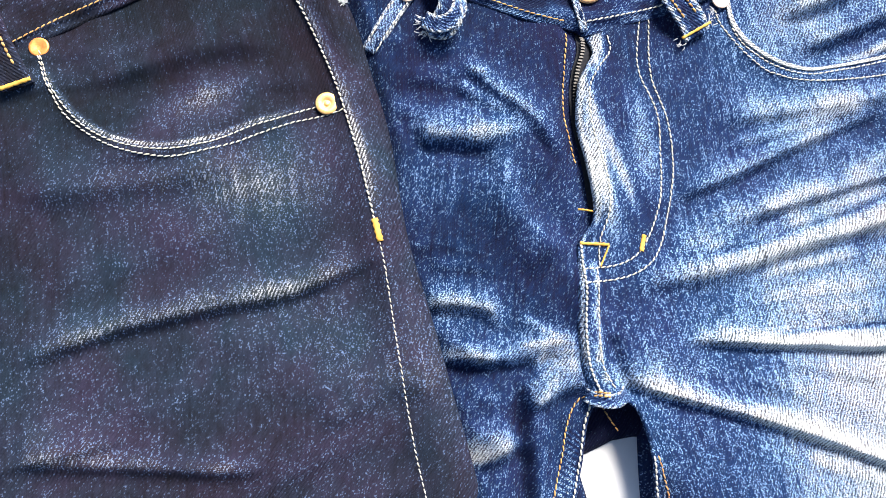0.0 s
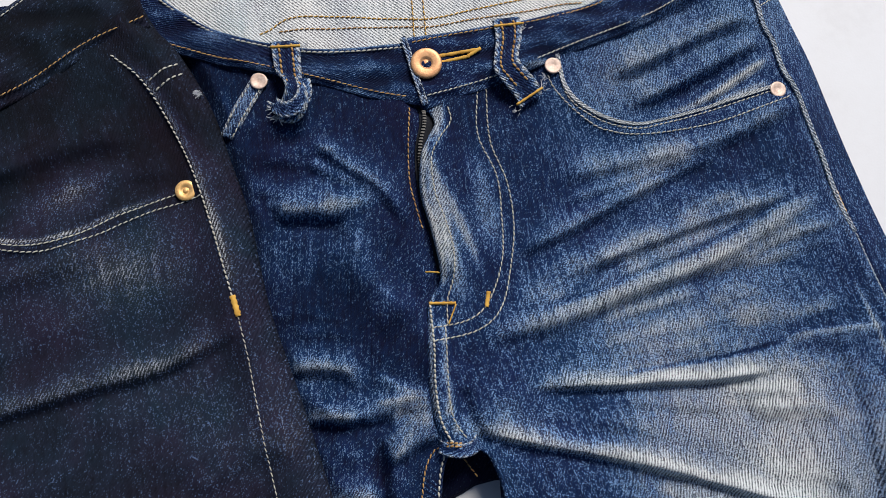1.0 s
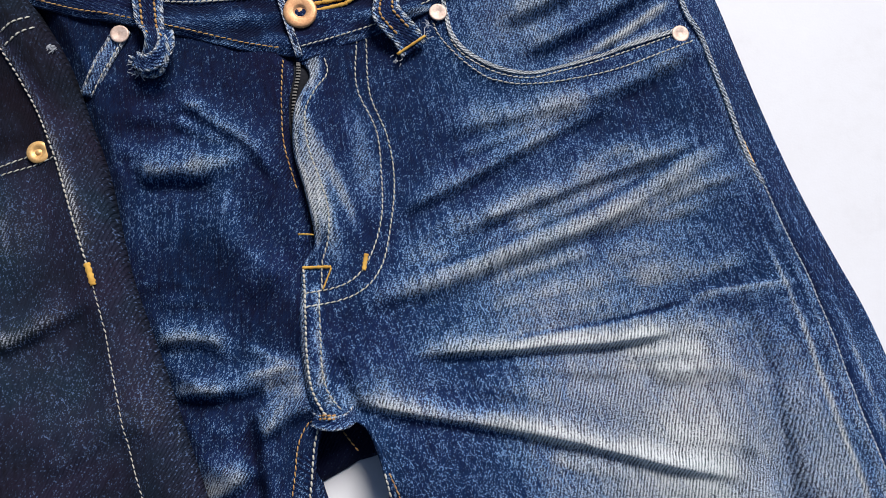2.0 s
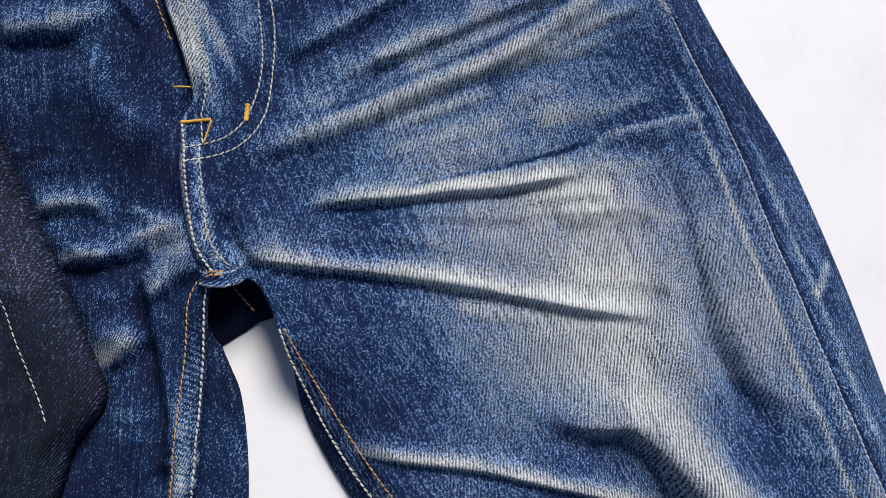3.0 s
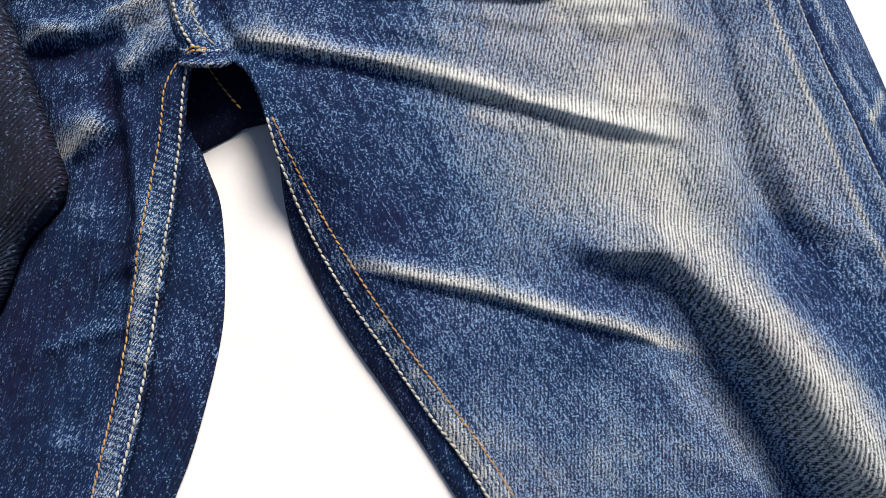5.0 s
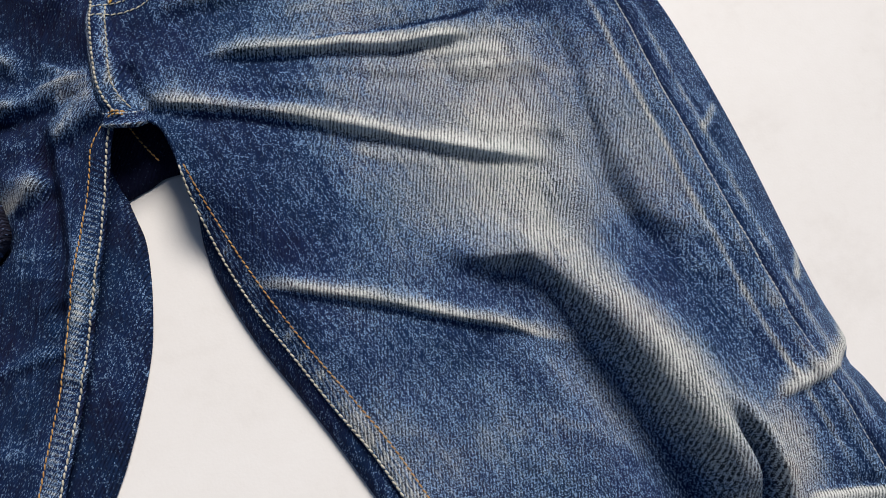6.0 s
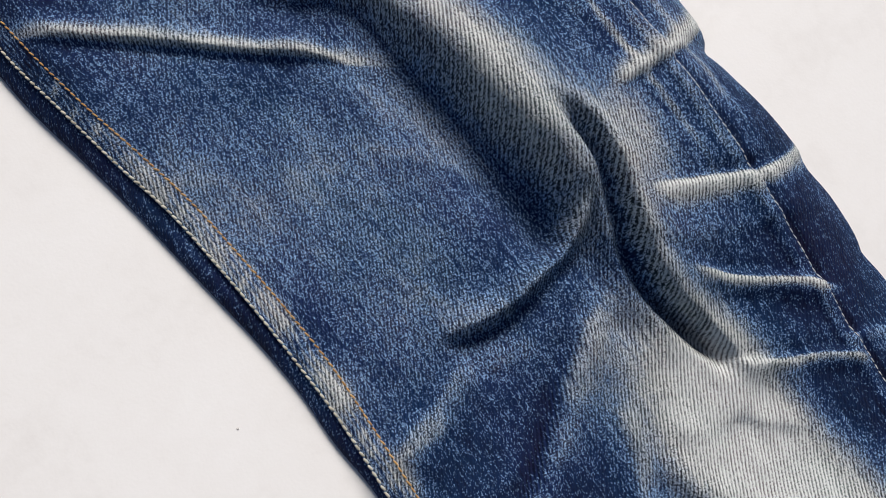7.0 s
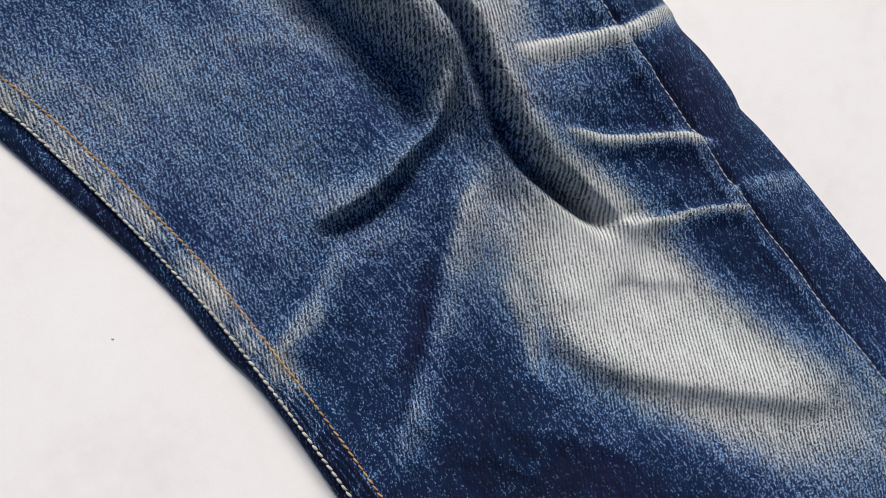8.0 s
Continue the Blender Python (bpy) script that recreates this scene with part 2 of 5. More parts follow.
def worn(x, y, *stores):
    """The relief and the fade that creases and patches give at x, y."""
    relief, fade = np.zeros_like(x), np.zeros_like(x)
    jit = 0.9 + 0.14 * ripples(x, y, 0.03, 5)
    for store in stores:
        for h, w, f, fw, dip, q in CREASES.get(store, ()):
            reach = 5 * max(w, fw)
            lo, hi = q.min(0) - reach, q.max(0) + reach
            m = (x > lo[0]) & (x < hi[0]) & (y > lo[1]) & (y < hi[1])
            if not m.any():
                continue
            px, py = x[m], y[m]
            best, side, pos = np.full(px.shape, 9.0), np.zeros(px.shape), np.zeros(px.shape)
            for i in range(len(q) - 1):
                d = q[i + 1] - q[i]
                n2 = d @ d
                t = np.clip(((px - q[i, 0]) * d[0] + (py - q[i, 1]) * d[1]) / n2, 0, 1)
                ex, ey = px - q[i, 0] - t * d[0], py - q[i, 1] - t * d[1]
                dist = np.hypot(ex, ey)
                near = dist < best
                best = np.where(near, dist, best)
                side = np.where(near, np.sign(ex * d[1] - ey * d[0]) * dist, side)
                pos = np.where(near, (i + t) / (len(q) - 1), pos)
            taper = smooth(pos / 0.18) * smooth((1 - pos) / 0.22)
            turn = 1 if dip >= 0 else -1
            s, d = side * turn, 0.75 * abs(dip)
            if dip == 0:
                relief[m] += taper * h * np.exp(-((best / w) ** 2))
                fade[m] += f * taper * np.exp(-((best / fw) ** 2.4)) * jit[m]
            else:
                below = (1 + d) * np.exp(-((s / (0.80 * w)) ** 2)) - d * np.exp(-((s / (1.7 * w)) ** 2))
                relief[m] += taper * h * np.where(s < 0, np.exp(-((s / (1.8 * w)) ** 2)), below)
                fade[m] += f * taper * jit[m] * np.where(s < 0, np.exp(-np.abs(s / (1.5 * fw)) ** 1.6), np.exp(-((s / (0.75 * fw)) ** 4)))
        for cx, cy, rx, ry, a, f in PATCHES.get(store, ()):
            du = ((x - cx) * math.cos(a) + (y - cy) * math.sin(a)) / rx
            dv = (-(x - cx) * math.sin(a) + (y - cy) * math.cos(a)) / ry
            fade += f * np.exp(-(du**2 + dv**2) * 0.8)
    return relief, fade


# whiskers
main(0.0055, 0.0048, 0.30, 0.0055, 1.1, (0.152, 0.078), (0.172, 0.083), (0.195, 0.091), (0.224, 0.102), (0.256, 0.113), (0.290, 0.123))
main(0.0050, 0.0045, 0.28, 0.0050, 1.1, (0.180, 0.063), (0.205, 0.069), (0.235, 0.0755), (0.266, 0.083), (0.303, 0.090), (0.325, 0.096))
main(0.0055, 0.0065, 0.46, 0.006, 0.5, (0.123, 0.036), (0.165, 0.040), (0.205, 0.047), (0.240, 0.055), (0.275, 0.064), (0.313, 0.080), (0.347, 0.093))
# thin step above that whisker, its shade painted in by negative fade
main(-0.0022, 0.0022, -0.24, 0.0020, 0.0, (0.150, 0.0455), (0.190, 0.051), (0.222, 0.0585), (0.257, 0.067), (0.290, 0.078), (0.325, 0.0925), (0.345, 0.101))
main(0.0025, 0.004, 0.32, 0.004, 0.6, (0.256, 0.052), (0.285, 0.060), (0.310, 0.068), (0.341, 0.073), (0.352, 0.079))
main(0.0056, 0.0034, 0.72, 0.0040, 0.8, (0.150, 0.008), (0.175, 0.0055), (0.199, 0.0025), (0.224, 0.0005), (0.251, -0.0025), (0.280, -0.003), (0.300, -0.001))
# thin groove, coloured darker than the cloth beside it
main(-0.0012, 0.0016, -0.32, 0.0014, 0.0, (0.192, 0.0065), (0.224, 0.0075), (0.253, 0.0075), (0.278, 0.009), (0.303, 0.012), (0.315, 0.015))
main(0.0056, 0.0038, 0.62, 0.0036, 0.6, (0.108, -0.004), (0.150, -0.020), (0.180, -0.030), (0.216, -0.044), (0.243, -0.055), (0.280, -0.071), (0.318, -0.084))
main(0.0046, 0.0034, 0.74, 0.0028, 0.6, (0.140, -0.101), (0.156, -0.109), (0.176, -0.118), (0.208, -0.131), (0.240, -0.147), (0.278, -0.165), (0.300, -0.176))
main(0.0050, 0.006, 0.34, 0.007, 0.8, (0.180, 0.117), (0.205, 0.119), (0.230, 0.121), (0.260, 0.124), (0.290, 0.130), (0.325, 0.141), (0.345, 0.148))
main(0.0030, 0.004, 0.22, 0.004, 0.9, (0.185, 0.103), (0.215, 0.109), (0.245, 0.116), (0.275, 0.121))
main(0.0015, 0.003, 0.6, 0.002, 0.3, (0.253, 0.146), (0.281, 0.151), (0.319, 0.168), (0.327, 0.170))
main(0.0015, 0.003, 0.6, 0.002, 0.3, (0.284, 0.147), (0.324, 0.159))
main(0.006, 0.006, 0.14, 0.004, 1.1, (0.226, 0.199), (0.248, 0.205), (0.274, 0.213), (0.298, 0.221))
main(0.006, 0.006, 0.16, 0.004, 1.1, (0.224, 0.171), (0.257, 0.181), (0.286, 0.191), (0.325, 0.201))
main(0.006, 0.005, 0.16, 0.004, 1.1, (0.232, 0.153), (0.265, 0.163), (0.300, 0.176), (0.326, 0.186))
main(0.002, 0.0025, 0.45, 0.0016, 0.8, (0.268, 0.147), (0.290, 0.156), (0.312, 0.167), (0.328, 0.174))
# fade patches: x, y; a negative last number darkens the cloth
patch(0.292, -0.060, 0.068, 0.028, -94, 0.33)
patch(0.331, -0.045, 0.055, 0.011, -88, 0.14)
# thigh valley; a little of its shade is put into the fade
main(-0.0110, 0.0070, -0.03, 0.0065, 0.0, (0.322, 0.014), (0.330, -0.030), (0.331, -0.058), (0.331, -0.090), (0.337, -0.120), (0.352, -0.165))
patch(0.354, -0.075, 0.075, 0.013, -88, 0.28)
patch(0.366, -0.115, 0.040, 0.025, -80, 0.12)
patch(0.254, -0.058, 0.066, 0.046, -54, 0.32)
patch(0.287, -0.077, 0.055, 0.045, -85, 0.22)
patch(0.320, -0.182, 0.056, 0.011, -66, 0.55)
patch(0.364, -0.386, 0.060, 0.021, -60, 1.02)
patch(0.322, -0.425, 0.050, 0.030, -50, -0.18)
patch(0.388, -0.412, 0.050, 0.018, -50, 0.36)
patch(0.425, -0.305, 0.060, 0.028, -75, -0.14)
patch(0.356, -0.345, 0.034, 0.012, -72, 0.70)
patch(0.371, -0.342, 0.026, 0.009, -78, 0.45)
patch(0.364, -0.243, 0.020, 0.009, -81, 0.45)
patch(0.218, -0.108, 0.050, 0.031, -35, 0.08)
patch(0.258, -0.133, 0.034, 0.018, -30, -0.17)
patch(0.232, -0.210, 0.080, 0.042, -50, 0.20)
patch(0.260, 0.069, 0.075, 0.035, 5, 0.24)
patch(0.285, -0.012, 0.036, 0.013, 5, 0.35)
patch(0.21, 0.02, 0.07, 0.02, 0, 0.18)
patch(0.144, -0.007, 0.024, 0.016, -21, 0.12)
# knee folds; some fades also carry the folds' highlights and shade
main(0.011, 0.020, 0.0, 0.012, 0.0, (0.300, -0.135), (0.318, -0.170), (0.334, -0.205), (0.346, -0.240), (0.352, -0.275), (0.366, -0.330))
# valley beside the ridge; its fade holds a trace of the shade
main(-0.0165, 0.0120, -0.03, 0.010, 0.0, (0.258, -0.134), (0.275, -0.143), (0.283, -0.159), (0.294, -0.183), (0.303, -0.206), (0.311, -0.229), (0.317, -0.249), (0.323, -0.268), (0.328, -0.285), (0.333, -0.302))
patch(0.331, -0.236, 0.036, 0.009, -72, 0.34)
main(0.0115, 0.0075, 0.10, 0.009, 0.6, (0.234, -0.110), (0.262, -0.123), (0.281, -0.129), (0.294, -0.147), (0.306, -0.174), (0.317, -0.200), (0.326, -0.224), (0.333, -0.241), (0.335, -0.256), (0.329, -0.272), (0.316, -0.283), (0.300, -0.291))
main(0.0038, 0.0036, 0.34, 0.0045, 0.6, (0.344, -0.212), (0.351, -0.242), (0.3515, -0.265), (0.3510, -0.286), (0.354, -0.303), (0.3635, -0.320), (0.372, -0.338), (0.375, -0.352))
# deep crease, its shade deepened by a negative fade
main(-0.0135, 0.0034, -0.12, 0.0050, 0.0, (0.338, -0.214), (0.345, -0.244), (0.3455, -0.266), (0.3450, -0.287), (0.348, -0.304), (0.357, -0.322), (0.366, -0.3405), (0.369, -0.350))
main(0.010, 0.0040, 0.20, 0.006, -1.1, (0.338, -0.256), (0.327, -0.272), (0.312, -0.279), (0.296, -0.285), (0.280, -0.287), (0.262, -0.286))
# two ridges with their highlight put into the fade
main(0.005, 0.006, 0.24, 0.0050, 0.6, (0.274, -0.299), (0.255, -0.312), (0.240, -0.320), (0.230, -0.331))
main(0.007, 0.006, 0.27, 0.0055, 1.0, (0.336, -0.293), (0.315, -0.313), (0.300, -0.329), (0.286, -0.346), (0.275, -0.358), (0.258, -0.377), (0.246, -0.389))
# hollow between them, shaded by colour as the sun only grazes it
main(-0.002, 0.005, -0.15, 0.0055, 0.0, (0.318, -0.300), (0.299, -0.323), (0.286, -0.340), (0.266, -0.362))
main(0.002, 0.004, 0.20, 0.004, 0.0, (0.322, -0.335), (0.319, -0.358), (0.315, -0.375), (0.324, -0.392))
main(0.0052, 0.0090, 0.0, 0.008, 0.7, (0.326, -0.348), (0.331, -0.368), (0.340, -0.385), (0.355, -0.398), (0.376, -0.414), (0.395, -0.427), (0.420, -0.444))
main(0.0016, 0.008, 0.0, 0.006, -1.0, (0.370, -0.338), (0.367, -0.350), (0.357, -0.357), (0.340, -0.355), (0.335, -0.342))
patch(0.335, -0.272, 0.035, 0.012, -85, 0.08)
patch(0.299, -0.203, 0.046, 0.011, -66, 0.14)
# darker blue cloth, with the fold's shadow mixed into the colour
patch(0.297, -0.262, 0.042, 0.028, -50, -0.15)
# hollow below the folds, very slightly darkened for shade
main(-0.0075, 0.010, -0.02, 0.012, 0.0, (0.338, -0.250), (0.337, -0.275), (0.334, -0.300), (0.329, -0.325))
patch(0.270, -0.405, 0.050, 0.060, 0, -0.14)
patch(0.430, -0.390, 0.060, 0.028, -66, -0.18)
# rubbed spots on the inseam and round the crotch
for x, y, f in ((0.210, -0.252, 0.45), (0.2205, -0.287, 0.60), (0.2325, -0.329, 0.45), (0.196, -0.222, 0.30), (0.180, -0.180, 0.25)):
    patch(x, y, 0.010, 0.0042, -70, f)
patch(0.098, 0.004, 0.020, 0.009, -35, 0.10)
patch(0.092, 0.020, 0.016, 0.007, -60, 0.06)
patch(0.137, -0.004, 0.020, 0.014, -20, 0.05)
for x, y, bend in ((0.074, 0.028, -0.004), (0.070, 0.012, 0.001), (0.076, 0.001, 0.002), (0.074, -0.010, 0.003), (0.079, -0.019, 0.004)):
    main(0.0022, 0.0026, 0.24, 0.0020, 0.8, (0.1015, 0.008 + 0.25 * (y - 0.008)), (0.089, 0.008 + 0.6 * (y - 0.008) + bend), (x, y))
# hip lines
main(0.003, 0.0035, 0.95, 0.0032, -0.8, (0.354, -0.266), (0.371, -0.270), (0.387, -0.273), (0.404, -0.277), (0.420, -0.275), (0.437, -0.270), (0.450, -0.262))
main(0.003, 0.0032, 0.95, 0.0015, -0.8, (0.362, -0.298), (0.369, -0.303), (0.378, -0.309), (0.386, -0.313), (0.403, -0.320), (0.416, -0.328), (0.422, -0.331))
main(0.003, 0.0032, 0.75, 0.0017, -0.8, (0.362, -0.338), (0.371, -0.342), (0.387, -0.347), (0.400, -0.350), (0.412, -0.355), (0.422, -0.361))
main(0.0020, 0.004, 0.26, 0.004, -0.6, (0.408, -0.348), (0.418, -0.350), (0.434, -0.353), (0.452, -0.358))
main(0.003, 0.004, 0.95, 0.0034, 0.8, (0.361, -0.223), (0.383, -0.220), (0.400, -0.215), (0.415, -0.207), (0.428, -0.198))
main(0.0008, 0.003, 0.62, 0.0024, 0.0, (0.413, -0.159), (0.403, -0.168), (0.394, -0.177))
main(0.0008, 0.003, 0.48, 0.0022, 0.0, (0.403, -0.072), (0.393, -0.082), (0.382, -0.091))
main(0.0015, 0.003, 0.34, 0.0022, -0.6, (0.296, 0.010), (0.312, 0.0135), (0.337, 0.013), (0.366, 0.012))
# front of the other leg
main(0.0042, 0.005, 0.18, 0.004, 1.0, (0.029, 0.120), (0.066, 0.114), (0.082, 0.124))
main(0.0022, 0.006, 0.14, 0.005, 0.8, (0.028, 0.120), (0.054, 0.118), (0.069, 0.109), (0.080, 0.087))
main(0.0036, 0.005, 0.22, 0.003, 0.9, (0.054, 0.161), (0.071, 0.143), (0.091, 0.125), (0.104, 0.099))
main(0.0065, 0.009, 0.10, 0.006, -1.2, (0.074, 0.102), (0.076, 0.082), (0.085, 0.066), (0.099, 0.049))
main(0.0045, 0.005, 0.28, 0.005, 1.0, (0.026, 0.037), (0.049, 0.034), (0.068, 0.028))
main(0.0048, 0.005, 0.20, 0.005, 1.0, (0.028, 0.014), (0.059, 0.007), (0.078, 0.007), (0.096, 0.015))
main(0.0050, 0.005, 0.22, 0.0045, 1.1, (0.074, -0.019), (0.089, -0.011), (0.103, -0.007))
main(0.004, 0.007, 0.25, 0.006, 0.9, (0.040, -0.039), (0.054, -0.038), (0.072, -0.030))
main(0.003, 0.006, 0.25, 0.006, 0.8, (0.039, -0.038), (0.055, -0.039), (0.070, -0.032))
patch(0.032, 0.089, 0.020, 0.018, -12, 0.15)
patch(0.055, -0.071, 0.013, 0.014, 18, 0.1)
main(0.0035, 0.0050, 0.12, 0.004, 0.0, (0.081, 0.006), (0.0785, -0.016), (0.0775, -0.032), (0.0770, -0.060), (0.0755, -0.082), (0.070, -0.109), (0.058, -0.150))
# hollow left of the ridge; its shadow is partly in the fade
main(-0.0050, 0.0045, -0.08, 0.005, 0.0, (0.074, 0.001), (0.0705, -0.016), (0.0695, -0.032), (0.0690, -0.060), (0.0675, -0.082), (0.062, -0.109), (0.050, -0.150))
# dark jeans
dark(0.005, 0.006, 0.34, 0.005, 1.0, (-0.163, 0.020), (-0.114, 0.034), (-0.063, 0.042), (-0.032, 0.046), (0.017, 0.063))
dark(0.004, 0.006, 0.30, 0.004, 0.8, (-0.163, -0.021), (-0.103, -0.028), (-0.066, -0.033), (-0.041, -0.032))
dark(0.004, 0.01, 0.12, 0.012, 0.8, (-0.163, 0.099), (-0.130, 0.101), (-0.086, 0.104), (-0.049, 0.112))
dark(0.003, 0.008, 0.05, 0.008, 0.8, (-0.124, 0.150), (-0.084, 0.162), (-0.030, 0.171))
dark(0.003, 0.008, 0.1, 0.012, 0.6, (-0.025, -0.019), (0.012, -0.002), (0.038, -0.009))
dark_patch(-0.072, 0.140, 0.019, 0.008, 12, 0.42)
dark_patch(-0.040, 0.098, 0.033, 0.024, 6, 0.3)
dark_patch(-0.031, 0.023, 0.034, 0.024, 14, 0.22)
dark_patch(0.007, 0.118, 0.040, 0.008, -82, 0.09)
dark_patch(0.029, 0.001, 0.051, 0.008, -75, 0.09)

# slow relief of the whole garment, in millimetres, on a grid of 80 by 74 mm
RELIEF = [
    (24, 22, 22, 24, 24, 24, 24),
    (16, 22, 23, 23, 24, 26, 26),
    (4, 25, 29, 21, 20, 25, 28),
    (-9, 21, 35, 20, 9, 18, 30),
    (-8, 17, 36, 20, 7, 16, 35),
    (5, 22, 30, 13, 13, 30, 45),
    (17, 21, 18, 7, 19, 44, 52),
    (23, 19, 13, 8, 25, 48, 46),
    (24, 20, 16, 13, 13, 19, 28),
    (23, 22, 21, 20, 16, 14, 20),
    (22, 23, 24, 25, 25, 23, 20),
    (21, 24, 28, 30, 31, 28, 23),
]


def base(x, y):
    g = np.array(RELIEF, float) / 1000
    fx, fy = np.clip((x + 0.02) / 0.08, 0, 5.999), np.clip((0.26 - y) / (0.81 / 11), 0, 10.999)
    i, j = fx.astype(int), fy.astype(int)

    def basis(a):
        return ((1 - a) ** 3 / 6, (3 * a**3 - 6 * a * a + 4) / 6, (-3 * a**3 + 3 * a * a + 3 * a + 1) / 6, a**3 / 6)

    out = 0.0
    for di, wa in enumerate(basis(fx - i)):
        for dj, wb in enumerate(basis(fy - j)):
            out = out + wa * wb * g[np.clip(j + dj - 1, 0, 11), np.clip(i + di - 1, 0, 6)]
    return np.maximum(out, 0.006)


# ---- lines of the cut: edges and seams ----
OUT_EDGE = x_at([(0.3520, 0.290), (0.3450, 0.235), (0.3500, 0.204), (0.3570, 0.174), (0.3620, 0.143), (0.3670, 0.112), (0.3740, 0.076), (0.3808, 0.048), (0.3888, 0.020), (0.3978, -0.010), (0.4038, -0.041), (0.4108, -0.090), (0.4160, -0.147), (0.4190, -0.180), (0.4235, -0.205), (0.4225, -0.213), (0.4205, -0.218), (0.4260, -0.229), (0.4345, -0.252), (0.4390, -0.270), (0.4385, -0.279), (0.4425, -0.294), (0.4445, -0.313), (0.4435, -0.321), (0.4465, -0.331), (0.4510, -0.353), (0.4555, -0.380), (0.4600, -0.409), (0.4750, -0.500), (0.4850, -0.600)])
OUT_SEAM = [(0.310, 0.231), (0.321, 0.219), (0.326, 0.206), (0.3255, 0.194), (0.330, 0.181), (0.331, 0.164), (0.336, 0.151), (0.340, 0.133), (0.344, 0.109), (0.349, 0.082), (0.355, 0.066), (0.362, 0.034), (0.370, -0.003), (0.376, -0.076), (0.380, -0.149), (0.383, -0.185), (0.390, -0.222), (0.406, -0.295), (0.421, -0.368), (0.426, -0.404), (0.437, -0.47), (0.445, -0.58)]
IN_PALE = [(0.131, -0.030), (0.131, -0.045), (0.133, -0.063), (0.139, -0.090), (0.148, -0.117), (0.160, -0.144), (0.172, -0.171), (0.185, -0.198), (0.195, -0.225), (0.204, -0.252), (0.212, -0.279), (0.219, -0.306), (0.229, -0.360), (0.238, -0.42), (0.248, -0.50), (0.258, -0.60)]
IN_ORANGE = [(0.133, -0.045), (0.139, -0.067), (0.148, -0.094), (0.158, -0.120), (0.170, -0.147), (0.183, -0.173), (0.195, -0.199), (0.205, -0.226), (0.214, -0.252), (0.222, -0.278), (0.228, -0.305), (0.238, -0.357), (0.247, -0.42), (0.257, -0.50), (0.267, -0.60)]
IN_BACK = x_at([(0.134, -0.020), (0.131, -0.060), (0.131, -0.085), (0.137, -0.110), (0.146, -0.135), (0.157, -0.159), (0.168, -0.184), (0.178, -0.209), (0.188, -0.234), (0.198, -0.259), (0.206, -0.283), (0.212, -0.308), (0.220, -0.333), (0.226, -0.37), (0.236, -0.45), (0.248, -0.60)])
FLY_EDGE = [(0.119, 0.172), (0.123, 0.166), (0.126, 0.157), (0.120, 0.148), (0.115, 0.138), (0.112, 0.118), (0.114, 0.102), (0.116, 0.080), (0.115, 0.068), (0.108, 0.060), (0.105, 0.046), (0.1025, 0.029), (0.1012, 0.011), (0.1017, -0.004), (0.1047, -0.0120), (0.1130, -0.0160)]
LEG_LEFT_LINE = x_at([(0.118, 0.24)] + FLY_EDGE + [(0.1255, -0.022), (0.130, -0.037)] + IN_PALE[1:])
L_ORANGE = [(0.1055, -0.0145), (0.0985, -0.0165), (0.0925, -0.026), (0.088, -0.043), (0.080, -0.068), (0.071, -0.098), (0.061, -0.128), (0.048, -0.162), (0.030, -0.21), (0.010, -0.27)]
L_PALE = [(0.1045, -0.0165), (0.100, -0.028), (0.095, -0.049), (0.086, -0.080), (0.078, -0.106), (0.069, -0.134), (0.057, -0.164), (0.039, -0.21), (0.018, -0.27)]
L_PALE_X = x_at([(0.104, -0.004)] + L_PALE)
L_BACK = x_at([(0.104, -0.015), (0.101, -0.030), (0.100, -0.045), (0.102, -0.057), (0.104, -0.069), (0.103, -0.087), (0.100, -0.107), (0.096, -0.124), (0.088, -0.145), (0.076, -0.171), (0.060, -0.20), (0.030, -0.27), (0.0, -0.34)])
WAIST_LOW = [(-0.09, 0.262), (-0.050, 0.240), (-0.014, 0.221), (0.012, 0.208), (0.030, 0.202), (0.063, 0.190), (0.093, 0.178), (0.112, 0.172), (0.123, 0.170), (0.143, 0.173), (0.163, 0.177), (0.190, 0.185), (0.211, 0.191), (0.261, 0.205), (0.304, 0.225), (0.320, 0.233), (0.365, 0.252)]
WAIST_Y = y_at(WAIST_LOW)
D_EDGE = x_at([(-0.040, 0.32), (-0.033, 0.268), (-0.021, 0.234), (-0.010, 0.218), (0.004, 0.185), (0.011, 0.155), (0.018, 0.122), (0.022, 0.080), (0.025, 0.060), (0.033, 0.024), (0.040, -0.012), (0.0455, -0.040), (0.0475, -0.053), (0.0455, -0.060), (0.040, -0.066), (0.028, -0.077), (0.014, -0.102), (-0.02, -0.14), (-0.2, -0.20)])


D_POCKET = [(-0.145, 0.170), (-0.143, 0.162), (-0.138, 0.148), (-0.127, 0.133), (-0.112, 0.123), (-0.091, 0.117), (-0.070, 0.119), (-0.046, 0.128), (-0.013, 0.137)]
D_POCKET_Y = y_at([(-0.30, 0.20), (-0.160, 0.190)] + D_POCKET + [(0.02, 0.19), (0.05, 0.22)])


IN_PALE_X, IN_ORANGE_X, L_ORANGE_X = x_at(IN_PALE), x_at(IN_ORANGE), x_at(L_ORANGE)


